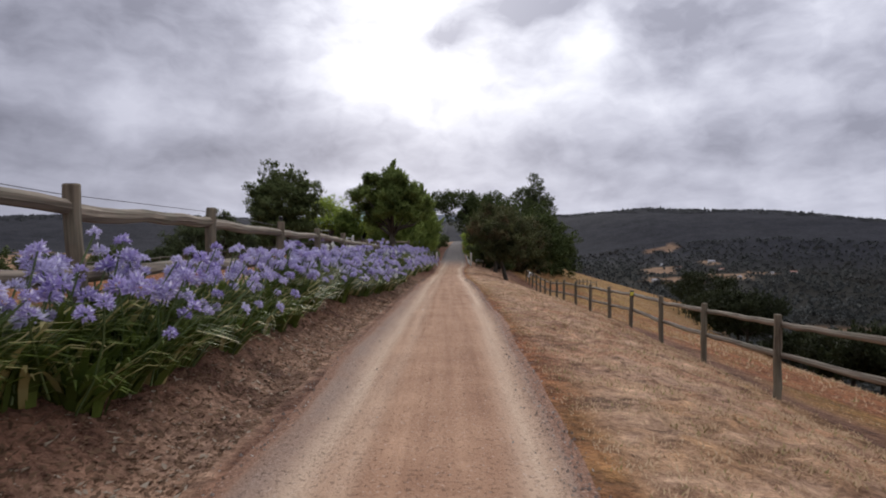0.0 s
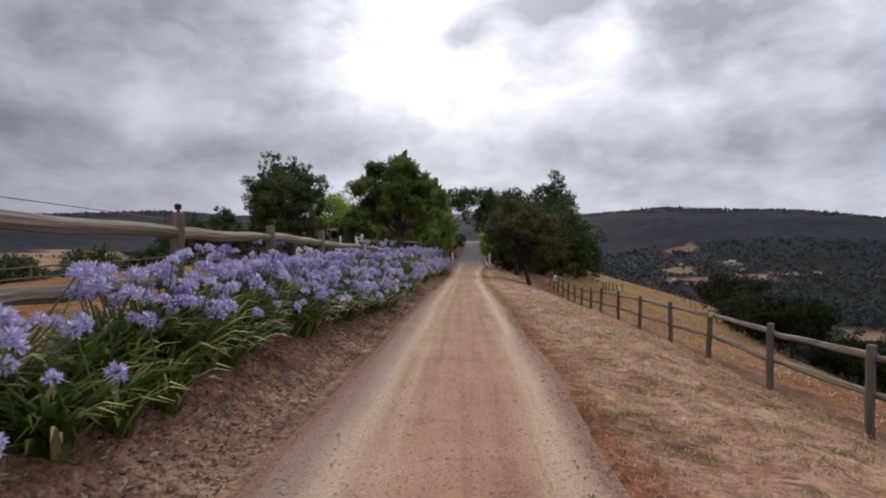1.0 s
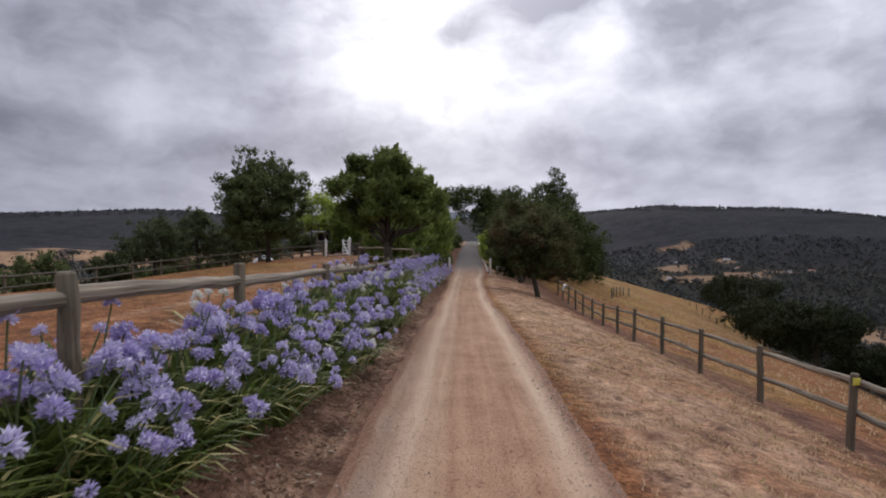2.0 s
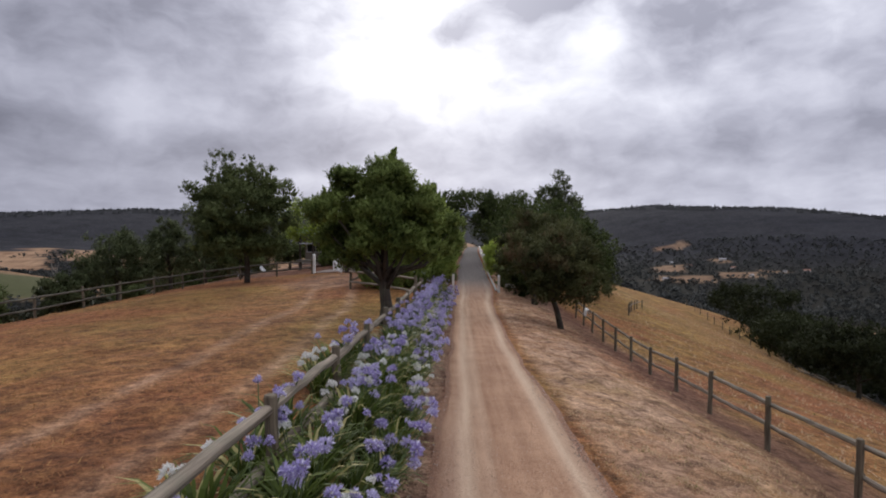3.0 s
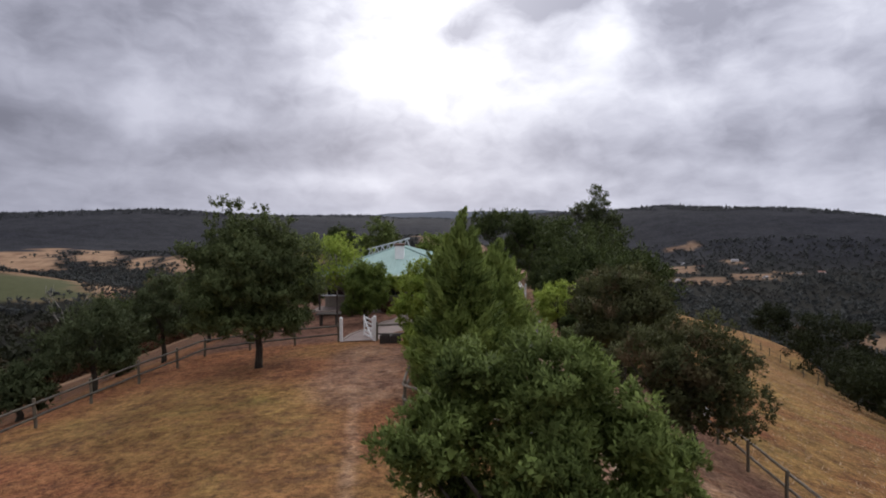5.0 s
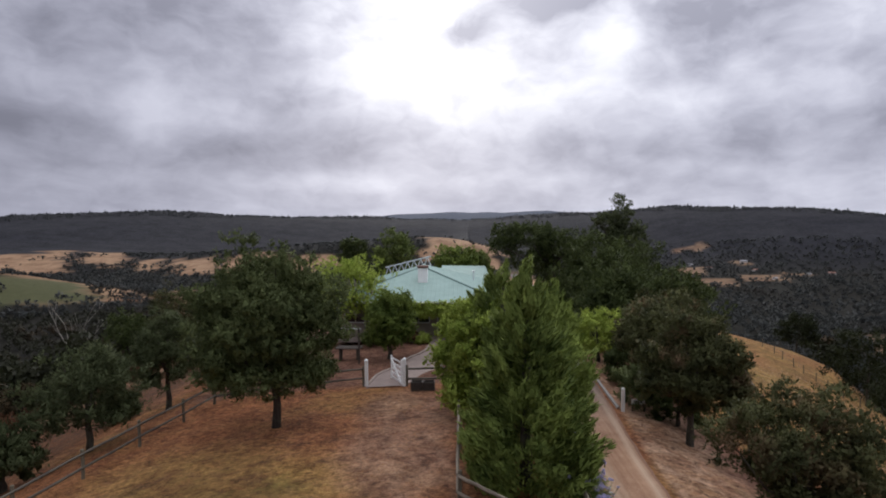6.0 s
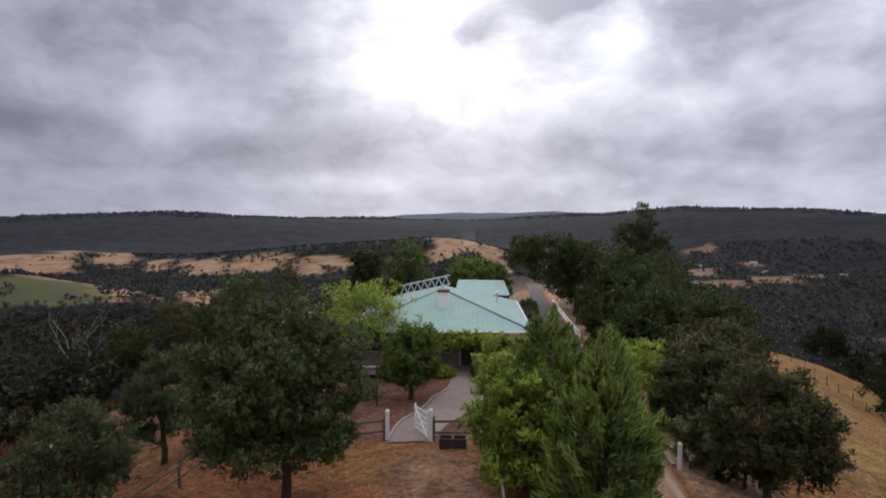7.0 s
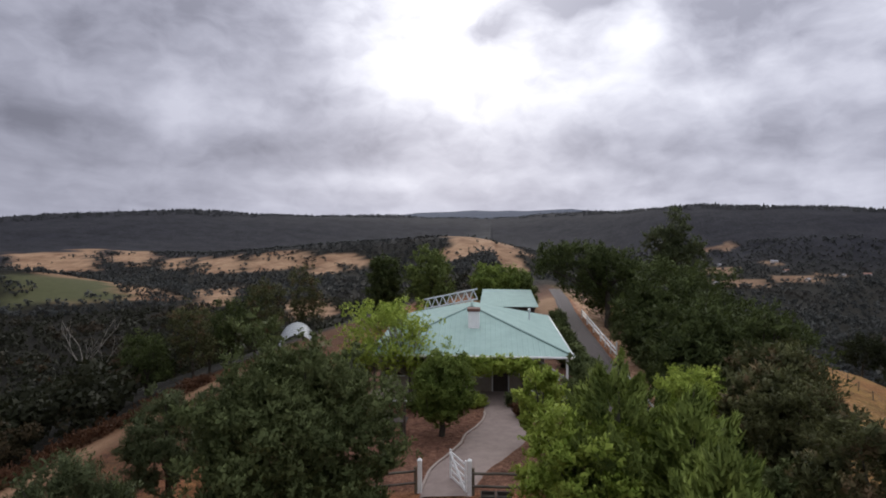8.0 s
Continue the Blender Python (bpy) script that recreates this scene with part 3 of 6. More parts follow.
    strip = smooth(1.9, 0.3, np.abs(X - 5.9 - 0.01 * Y + 0.45 * w1)) * 1.0
    garden = smooth(50.5, 51.5, Y) * smooth(95, 80, Y) * smooth(-19, -17, X) * smooth(0.2, -0.2, X - xl)
    bare = smooth(0.0, 0.8, 1 - ((X + 6.6) / 2.6) ** 2 - ((Y - 44.5) / 6.5) ** 2 + 0.4 * w1)
    pale = smooth(0.1, 0.5, X - xr) * smooth(4.6, 2.2, X - xr) * 0.85
    edge = smooth(0.95, 0.25, xl - X + 0.15 * w1) * smooth(-0.05, 0.1, xl - X) * smooth(34, 26, Y)
    ruts = wheel_ruts(X, Y)
    for name, val in (("forest", out), ("hills", smooth(1250, 1750, r)), ("hazy_ranges", smooth(2900, 3300, r)), ("paddock", np.clip(paddock, 0, 1) * np.where((X > 150) & (r > 300), 0.72, 1.0)), ("green", green), ("gold", np.clip(gold, 0, 1)), ("dirt", np.clip(bank + strip + garden + 0.6 * bare, 0, 1)), ("pale", np.clip(pale + 0.32 * bare + 0.6 * edge + 0.55 * ruts, 0, 1))):
        a = me.attributes.new(name, "FLOAT", "POINT")
        a.data.foreach_set("value", np.broadcast_to(val, X.shape).astype(np.float32).ravel())
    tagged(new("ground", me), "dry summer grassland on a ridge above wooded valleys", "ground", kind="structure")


make_ground()


def make_road():
    ys = np.concatenate([np.arange(-12, 60, 0.25), np.arange(60, 131, 1.0)])
    f = np.linspace(0, 1, 33)
    V, T, G, S, E = [], [], [], [], []
    rr = np.random.RandomState(4)
    el = np.convolve(rr.normal(0, 0.09, len(ys) + 8), np.ones(9) / 9, "same")[4:-4]
    er = np.convolve(rr.normal(0, 0.09, len(ys) + 8), np.ones(9) / 9, "same")[4:-4]
    for i, y in enumerate(ys):
        a, b = along(y, ROAD_L) + el[i] - 0.05, along(y, ROAD_R) + er[i] + 0.05
        x = a + (b - a) * f
        mid = (along(y, ROAD_L) + along(y, ROAD_R)) / 2 + 0.06
        k = (b - a) / 2.35
        wander = 0.015 * math.sin(y * 0.55) + 0.01 * math.sin(y * 1.3 + 1)
        tl, tr = np.exp(-((x - mid + 0.68 * k - wander) / 0.15) ** 2), np.exp(-((x - mid - 0.75 * k - wander) / 0.14) ** 2)
        tl = tl + 0.45 * np.exp(-((x - mid + 0.40 * k + wander) / 0.08) ** 2)
        z = ground_z(x, np.full_like(x, y)) + 0.03 - 0.035 * tl - 0.035 * tr - 0.04 * smooth(0.1, 0.0, f) - 0.04 * smooth(0.92, 1.0, f)
        V.append(np.stack([x, np.full_like(x, y), z], -1))
        T.append(tl + tr)
        near = float(smooth(30, 8, y))
        G.append(near * (np.exp(-((f - 0.13) / 0.075) ** 2) * 0.9 + np.exp(-((f - 0.96) / 0.05) ** 2) * 1.2))
        E.append(np.maximum(smooth(0.15, 0.0, f), smooth(0.87, 1.0, f)) * float(smooth(60, 50, y)))
        S.append(np.full(33, float(smooth(45, 62, y))) * 0.95)
    n, m = len(ys), 33
    idx = np.arange(n * m).reshape(n, m)
    quads = np.stack([idx[:-1, :-1], idx[:-1, 1:], idx[1:, 1:], idx[1:, :-1]], -1).reshape(-1, 4)
    me = mesh_from("road", np.concatenate(V), quads.tolist(), M_ROAD, True)
    for name, val in (("track", T), ("gravel", G), ("seal", S), ("edge", E)):
        at = me.attributes.new(name, "FLOAT", "POINT")
        at.data.foreach_set("value", np.concatenate(val).astype(np.float32))
    tagged(new("road", me), "gravel driveway with two pale dusty wheel tracks", "road", kind="structure")


make_road()


def make_kerb():
    """A low pale concrete edging along the upper driveway."""
    ys = np.arange(52, 76.1, 0.8)
    V, Fs = [], []
    for y in ys:
        x = float(along(y, ROAD_R)) + 0.12
        z = gz(x, y)
        V += [(x, y, z - 0.1), (x, y, z + 0.09), (x + 0.015, y, z + 0.105), (x + 0.125, y, z + 0.105), (x + 0.14, y, z + 0.09), (x + 0.14, y, z - 0.1)]
    for i in range(len(ys) - 1):
        for k in range(5):
            o = 6 * i + k
            Fs.append((o, o + 6, o + 7, o + 1))
    me = mesh_from("kerb", V, Fs, plain("pale_concrete", (0.30, 0.285, 0.265), 0.9, 0.2, 3.0))
    tagged(new("kerb", me), "low pale concrete kerb beside the upper driveway", "kerb", kind="structure")


make_kerb()

# ---- fences ----
def log_mesh(name, length, r0, r1, mat, axis="z", seed=0, sides=9):
    """A round log with a slightly uneven girth and bevelled ends."""
    rr = random.Random(seed)
    n = 7
    pts, rad = [], []
    for i in range(n + 1):
        t = i / n
        w = 0.012 * rr.uniform(-1, 1) if 0 < i < n else 0
        q = (w, 0.012 * rr.uniform(-1, 1) if 0 < i < n else 0, t * length)
        pts.append(q if axis == "z" else (q[0], q[2], q[1]))
        rad.append((r0 + (r1 - r0) * t) * rr.uniform(0.94, 1.06))
    e = 0.012
    first, last = Vector(pts[0]), Vector(pts[-1])
    d = (last - first).normalized()
    pts = [first, first + d * e] + pts[1:-1] + [last - d * e, last]
    rad = [rad[0] * 0.86, rad[0]] + rad[1:-1] + [rad[-1], rad[-1] * 0.86]
    V, Fs = tube(pts, rad, sides)
    return mesh_from(name, V, Fs, mat, False)


POSTS = [log_mesh("post", 1.5, 0.060, 0.055, M_POST, "z", s) for s in range(4)]
RAILS = [log_mesh("rail", 1.0, 0.049, 0.044, M_RAIL, "y", 20 + s) for s in range(5)]
DARKRAILS = [log_mesh("rail", 1.0, 0.049, 0.044, M_DARKRAIL, "y", 30 + s) for s in range(5)]


def rail_pose(a, b):
    """Lays a rail of unit length along y from a to b."""
    a, b = Vector(a), Vector(b)
    d = b - a
    rot = d.to_track_quat("Y", "Z").to_matrix().to_4x4()
    return Matrix.Translation(a) @ rot @ Matrix.Diagonal((1, d.length, 1, 1))


def make_fence(label, stops, heights, height=1.08, drops=(0.14, 0.60), side=0.06, thick=1.0, post_thick=1.0, seed=0, rails=RAILS):
    """A post and rail fence through stops (x, y); the post tops stand at the heights given, or above the ground."""
    rr = random.Random(seed)
    x0, y0 = stops[0]
    root = thing("fence", label, "fence", Matrix.Translation((x0, y0, gz(x0, y0))))
    inv = root.matrix_basis.inverted()
    tops = []
    for i, (x, y) in enumerate(stops):
        z = heights[i] if heights else gz(x, y) + height
        tops.append(Vector((x, y, z)))
        lean = Euler((rr.uniform(-0.02, 0.02), rr.uniform(-0.025, 0.025), rr.uniform(0, 6)))
        m = Matrix.LocRotScale((x, y, z + rr.uniform(-0.03, 0.03)), lean, (post_thick, post_thick, 1)) @ Matrix.Translation((0, 0, -1.5))
        child("post", POSTS[rr.randrange(4)], root, inv @ m)
    for i in range(len(tops) - 1):
        for d in drops:
            a, b = tops[i].copy(), tops[i + 1].copy()
            s = (b - a).normalized().cross(Vector((0, 0, 1))) * side
            a += s - Vector((0, 0, d + rr.uniform(-0.02, 0.02)))
            b += s - Vector((0, 0, d + rr.uniform(-0.02, 0.02)))
            m = rail_pose(a, b) @ Matrix.Diagonal((thick, 1, thick, 1))
            child("rail", rails[rr.randrange(5)], root, inv @ m)
    return root


RF_Y = (2.9, 5.7, 8.4, 10.95, 13.45, 16.3, 19.1, 21.9, 24.65, 27.37, 30.05, 32.73, 35.4, 38.1, 40.8, 43.4, 46.1, 48.8)
RF_X = ((0, 10.94, 13.43, 16.35, 19.5, 27.37, 32.7, 40.8, 49), (5.15, 5.35, 5.44, 5.68, 5.84, 6.03, 6.36, 6.85, 7.3))
RF_T = ((0, 10.94, 13.43, 16.35, 19.5, 27.37, 30, 32.7, 35.4, 40.8, 49), (1.25, 0.456, 0.275, 0.117, -0.16, -0.71, -0.98, -1.26, -1.42, -1.65, -1.85))
make_fence("weathered round post and rail fence along the grass verge", [(float(along(y, RF_X)), y) for y in (-2.5, 0.2, *RF_Y)], [float(along(y, RF_T)) for y in (-2.5, 0.2, *RF_Y)], seed=3)
LF_Y = [-4.0, -1.35, 1.3, 3.93, 6.39, 9.11, 11.64, 14.35, 18.15, 20.9, 23.6, 26.3, 29.0, 31.8, 34.6, 37.4, 40.2, 43.0]
LF_X = ((-5, 6.39, 11.64, 20.9, 27, 33, 44), (-2.42, -2.29, -2.22, -2.02, -1.92, -1.8, -1.5))
BED_X = ((-5, 7.6, 12.75, 20.9, 27, 33, 44), (-2.85, -2.75, -2.66, -2.02, -1.92, -1.8, -1.5))
LF_T = ((-5, 3.93, 6.39, 9.11, 11.64, 14.35, 20.9, 27, 33, 44), (2.8, 2.27, 2.18, 2.02, 1.90, 1.73, 1.316, 0.98, 0.75, 0.35))
make_fence("grey weathered log fence behind the flower bed", [(float(along(y, LF_X)), y) for y in LF_Y], [float(along(y, LF_T)) for y in LF_Y], drops=(0.16, 0.64), side=-0.02, thick=1.28, post_thick=1.08, seed=5)
FF = [(-18.6, 26), (-18.3, 28.7), (-18.0, 31.4), (-17.8, 34.1), (-17.6, 36.8), (-17.3, 39.5), (-17.1, 42.2), (-16.8, 45.0), (-16.5, 47.8), (-16.2, 50.2)]
make_fence("dark post and rail fence round the dry paddock", FF, None, height=1.0, thick=0.9, seed=7, rails=DARKRAILS)
make_fence("dark timber rail fence beside the white garden gate", [(-16.2, 50.2), (-14.0, 50.5), (-11.7, 50.8), (-9.5, 51.1)], None, height=0.98, seed=8, rails=DARKRAILS)
make_fence("dark timber rail fence beside the white garden gate", [(-7.4, 50.8), (-5.2, 50.6), (-3.0, 50.4), (-0.9, 50.8)], None, height=0.98, seed=9, rails=DARKRAILS)
make_fence("pale rail fence round the conifer", [(-4.9, 46.5), (-4.88, 42.7), (-4.86, 38.8), (-3.3, 36.9), (-1.75, 34.8)], None, height=0.92, seed=10)
make_fence("old thin fence across the grass slope", [(14.5, 62), (15.5, 65), (16.6, 68), (17.8, 71), (19, 74), (20.5, 77)], None, height=1.0, drops=(0.3,), seed=11)


def white_post(x, y, top, base, label):
    h = top - base
    root = thing("white_post", label, "gate post", Matrix.Translation((x, y, base - 0.05)), "white gate posts")
    child("post", bm_mesh("post", box_bm(0.15, 0.15, h, 0.012), M_WHITE), root)
    bm = bmesh.new()
    bmesh.ops.create_cone(bm, cap_ends=True, segments=4, radius1=0.115, radius2=0.02, depth=0.07, matrix=Matrix.Translation((0, 0, h + 0.03)) @ Matrix.Rotation(radians(45), 4, "Z"))
    child("cap", bm_mesh("cap", bm, M_WHITE), root)
    return root


white_post(-9.34, 51.1, 0.80, gz(-9.34, 51.1), "white painted timber gate post")
white_post(-7.52, 50.8, 0.95, gz(-7.52, 50.8), "white painted timber gate post")
white_post(2.77, 51.7, -0.62, gz(2.77, 51.7), "white painted timber post beside the driveway")
white_post(-0.25, 51.5, -0.55, gz(-0.25, 51.5), "white painted timber post beside the driveway")


def garden_gate():
    """White five-bar gate, standing ajar on the right-hand post."""
    base = gz(-7.7, 51.2)
    root = thing("garden_gate", "white painted timber bar gate standing half open", "gate", pose(-7.64, 50.9, base + 0.06, 0, 0, 118))
    w, h = 1.35, 1.02
    for x in (0.05, w):
        child("stile", bm_mesh("stile", box_bm(0.09, 0.05, h + (0.15 if x < 0.1 else 0.1), 0.006, (x, 0, 0)), M_WHITE), root)
    for z in (0.05, 0.27, 0.5, 0.74, 0.97):
        child("bar", bm_mesh("bar", box_bm(w, 0.03, 0.075, 0.005, (w / 2, 0, z)), M_WHITE), root)
    V, Fs = tube([(0.08, 0.03, 0.08), (w - 0.03, 0.03, 1.0)], [0.045, 0.045], 4)
    child("brace", mesh_from("brace", V, Fs, M_WHITE), root)


garden_gate()

# ---- trees ----
def crown_quads(centres, radii, count, size, rr, aspect=2.2):
    """Leaves as folded rhombs scattered through clumps: array (n, 4, 3)."""
    cs, rs = np.asarray(centres), np.asarray(radii)
    w = rs**2 / (rs**2).sum()
    pick = rr.choice(len(cs), count, p=w)
    d = rr.normal(size=(count, 3))
    d /= np.linalg.norm(d, axis=1)[:, None]
    rad = rs[pick] * (0.55 + 0.5 * rr.rand(count) ** 0.6)
    p = cs[pick] + d * rad[:, None]
    a = d * 0.6 + rr.normal(size=(count, 3)) * 0.7
    a /= np.linalg.norm(a, axis=1)[:, None]
    b = np.cross(a, rr.normal(size=(count, 3)))
    b /= np.linalg.norm(b, axis=1)[:, None]
    n = np.cross(a, b)
    s = size * rr.uniform(0.6, 1.35, count)[:, None]
    inside = rr.rand(count) < 0.14
    p[inside] = cs[pick[inside]] + d[inside] * (rs[pick[inside]] * rr.rand(inside.sum()) * 0.6)[:, None]
    s[inside] *= 1.6
    q = np.stack([p - a * s * 0.5, p + b * s * 0.5 / aspect + n * s * 0.08, p + a * s * 0.5, p - b * s * 0.5 / aspect + n * s * 0.08], 1)
    # leaves turn their faces outwards from their clump and from the crown
    o = p - cs.mean(0)
    o /= np.linalg.norm(o, axis=1)[:, None] + 1e-6
    f = d * 0.95 + o * 0.3 + rr.normal(size=(count, 3)) * 0.2 + np.array((0, 0, 0.2))
    f /= np.linalg.norm(f, axis=1)[:, None]
    return q, f


def crown_tufts(centres, radii, count, size, rr, aspect=3.0, up=0.4, per=13):
    """Leaves in small brushes at the twig tips of each clump: arrays (n, 4, 3) and their soft normals."""
    cs, rs = np.asarray(centres), np.asarray(radii)
    w = rs**2 / (rs**2).sum()
    n = max(1, int(count * 0.85) // per)
    pick = rr.choice(len(cs), n, p=w)
    d = rr.normal(size=(n, 3)) + np.array((0, 0, 0.25))
    d /= np.linalg.norm(d, axis=1)[:, None]
    base = cs[pick] + d * (rs[pick] * (0.6 + 0.5 * rr.rand(n) ** 0.7))[:, None] * np.array((1.08, 1.08, 0.8))
    axis = d * 0.75 + rr.normal(size=(n, 3)) * 0.32 + np.array((0, 0, up))
    axis /= np.linalg.norm(axis, axis=1)[:, None]
    base, axis, d2 = (np.repeat(v, per, axis=0) for v in (base, axis, d))
    m = n * per
    a = axis + rr.normal(size=(m, 3)) * 0.5
    a /= np.linalg.norm(a, axis=1)[:, None]
    b = np.cross(a, rr.normal(size=(m, 3)))
    b /= np.linalg.norm(b, axis=1)[:, None]
    s = (size * rr.uniform(0.65, 1.4, m))[:, None]
    p = base + axis * s * rr.uniform(-0.7, 0.7, m)[:, None] + rr.normal(size=(m, 3)) * size * 0.3
    nn = np.cross(a, b)
    q = np.stack([p, p + a * s * 0.5 + b * s * 0.5 / aspect + nn * s * 0.06, p + a * s, p + a * s * 0.5 - b * s * 0.5 / aspect + nn * s * 0.06], 1)
    o = p - cs.mean(0)
    o /= np.linalg.norm(o, axis=1)[:, None] + 1e-6
    f = d2 * 0.9 + a * 0.35 + o * 0.3 + rr.normal(size=(m, 3)) * 0.15 + np.array((0, 0, 0.2))
    f /= np.linalg.norm(f, axis=1)[:, None]
    # broad leaves deep in the clumps close the gaps
    k = max(1, int(count * 0.15))
    q2, f2 = crown_quads(cs, rs * 0.6, k, size * 1.5, rr, 1.7)
    return np.concatenate([q, q2]), np.concatenate([f, f2])


def ragged(rr, n, rx, ry, rz, inner=0.25, low=-0.85):
    """Clump centres over an uneven ellipsoid."""
    out = []
    ph = rr.uniform(0, 6.28, 8)
    while len(out) < n:
        d = rr.normal(size=3)
        d /= np.linalg.norm(d)
        if d[2] < low:
            continue
        az = math.atan2(d[1], d[0])
        lump = 1 + 0.12 * math.sin(3 * az + ph[0]) + 0.1 * math.sin(5 * az + ph[1] + 3 * d[2]) + 0.08 * math.sin(7 * d[2] * 1.5 + ph[2])
        k = (inner + (1 - inner) * rr.rand() ** 0.45) * lump
        out.append((d[0] * rx * k, d[1] * ry * k, d[2] * rz * k))
    return np.array(out)


def limb_meshes(root, centres, rr, r0, count, mat, fork):
    """Limbs that rise from the fork of the trunk to some of the clumps."""
    high = [k for k in range(len(centres)) if centres[k][2] > fork[2] + 0.35 * (centres[:, 2].max() - fork[2])]
    for i in rr.choice(high, min(count, len(high)), replace=False):
        e = Vector(centres[i])
        s = Vector(fork) + Vector((0, 0, rr.uniform(-0.1, 0.6)))
        mid = s.lerp(e, 0.5) + Vector((rr.uniform(-0.2, 0.2), rr.uniform(-0.2, 0.2), -0.12 * (e - s).length))
        V, Fs = tube([s, mid, e], [r0, r0 * 0.6, r0 * 0.18], 5)
        child("limb", mesh_from("limb", V, Fs, mat, True), root)


def make_tree(name, label, x, y, z0, trunk, crowns, mat, leaves, size, seed, bark=None, r0=0.13, limbs=7, aspect=2.2, clump=0.42, up=0.4, category="tree", group="", lean=(0, 0)):
    """A tree: trunk of a height, crowns as (dx, dy, z, rx, ry, rz, clumps)."""
    rr = np.random.RandomState(seed)
    bark = bark or M_BARK
    root = thing(name, label, category, Matrix.Translation((x, y, z0)), group)
    allc, allr = [], []
    for dx, dy, cz, rx, ry, rz, n in crowns:
        n = int(n * 1.7)
        c = ragged(rr, n, rx, ry, rz, 0.42) + np.array((dx, dy, cz))
        allc.append(c)
        allr.append(0.82 * clump * rr.uniform(0.7, 1.35, n) * min(1.6, max(0.6, rx / 2)))
    allc, allr = np.concatenate(allc), np.concatenate(allr)
    fork = Vector((lean[0], lean[1], trunk))
    top = Vector(allc.mean(0))
    pts = [Vector((0, 0, -0.3)), Vector((0.02, 0, 0.05)), fork * 0.5 + Vector((0.05, 0.03, 0)), fork, fork.lerp(top, 0.6), top + Vector((0, 0, 0.5))]
    V, Fs = tube(pts, [r0 * 1.45, r0 * 1.15, r0, r0 * 0.85, r0 * 0.5, r0 * 0.12], 8)
    child("trunk", mesh_from("trunk", V, Fs, bark, True), root)
    limb_meshes(root, allc, rr, r0 * 0.5, limbs, bark, fork)
    far = size >= 0.14
    q, f = crown_tufts(allc, allr, int(leaves * 1.6) if far else leaves, size * (0.9 if far else 1.15), rr, aspect, up)
    if far:
        q = q[:, :3] + (q[:, 1:2] - q[:, 3:]) * np.array((0, 0.25, 0))[None, :, None]
    child("crown", quads_mesh("crown", q, mat, f), root)
    return root


# left of the drive, by the paddock gate
make_tree("oak_tree", "round dark grey-green tree with a bare lower trunk in the paddock", -11.86, 45.6, -0.42, 1.5, [(-0.3, 0, 3.8, 2.75, 2.5, 2.35, 215), (-1.3, 0, 6.1, 0.95, 1.0, 1.2, 34), (0.6, 0, 5.9, 1.05, 1.0, 1.0, 32), (1.5, 0, 4.1, 1.2, 1.2, 1.5, 36), (-0.4, 0, 2.0, 2.5, 2.2, 0.65, 56)], M_OAK, 114000, 0.088, 11, r0=0.15, up=0.9, aspect=2.8, clump=0.32)
# over the flower bed
make_tree("wattle_tree", "leafy green wattle tree with several dark stems beside the log fence", -2.1, 27.6, gz(-2.1, 27.6), 0.9, [(-1.44, 0, 2.93, 0.55, 0.55, 0.44, 14), (-0.85, 0.3, 3.6, 0.5, 0.5, 0.4, 13), (0.05, 0, 3.6, 0.6, 0.6, 0.48, 16), (0.66, -0.1, 3.1, 0.6, 0.6, 0.48, 15), (1.25, 0.2, 2.6, 0.52, 0.52, 0.42, 13), (-0.1, -0.5, 2.75, 0.62, 0.62, 0.5, 15), (0.8, -0.3, 1.95, 0.5, 0.5, 0.4, 10), (1.5, 0.4, 2.1, 0.38, 0.38, 0.3, 8), (-1, 0.2, 1.8, 0.4, 0.4, 0.32, 7), (0.3, -0.4, 2.2, 0.5, 0.5, 0.4, 10), (-0.6, 0.8, 2.8, 0.7, 0.7, 0.56, 16), (0.5, 0.9, 2.6, 0.7, 0.7, 0.56, 16), (-1.3, 0.5, 2.3, 0.4, 0.4, 0.32, 8), (-0.5, -0.4, 2.2, 0.4, 0.4, 0.32, 7)], M_WATTLE, 88000, 0.064, 12, r0=0.155, limbs=14, aspect=3.0, clump=0.44)
# right of the drive
make_tree("wattle_tree", "dark leaning tree with a broad low crown on the verge", 4.51, 39.26, gz(4.51, 39.26), 1.3, [(-0.4, 0.3, 3.0, 2.0, 2.1, 1.6, 90), (0.4, 0, 2.0, 1.9, 1.9, 0.9, 44)], M_RUST, 46000, 0.084, 13, r0=0.13, limbs=9, aspect=2.6, lean=(-0.3, 0.1))
make_tree("wattle_tree", "dark tree with a bare forked trunk beside the driveway", 4.6, 48.3, gz(4.6, 48.3), 1.6, [(0.1, 0, 3.6, 2.0, 2.0, 2.0, 80), (0.8, 0, 2.2, 1.6, 1.6, 0.8, 34)], M_RUST, 30000, 0.115, 14, r0=0.15, limbs=9, aspect=2.4)
make_tree("tea_tree", "grey-green tree behind the white post", 5.5, 54.5, gz(5.5, 54.5), 1.2, [(-0.1, 0, 3.2, 1.9, 2.1, 2.1, 90), (0.5, 0, 1.6, 2.0, 2.0, 1.2, 40)], M_RUST, 34000, 0.115, 15, limbs=6)
make_tree("round_shrub", "rounded bright green shrub beside the driveway", 3.9, 62.0, gz(3.9, 62.0), 0.5, [(0, 0, 1.9, 1.7, 1.7, 1.7, 60)], M_LIME, 10000, 0.14, 16, limbs=4, category="shrub")
make_tree("round_tree", "small clipped round green tree on the lawn before the house", -9.0, 57.0, gz(-9.0, 57), 0.8, [(0, 0, 2.3, 1.3, 1.3, 1.6, 140), (0, 0, 1.45, 1.05, 1.05, 0.8, 50)], M_ROUND, 44000, 0.085, 17, limbs=5, clump=0.5)
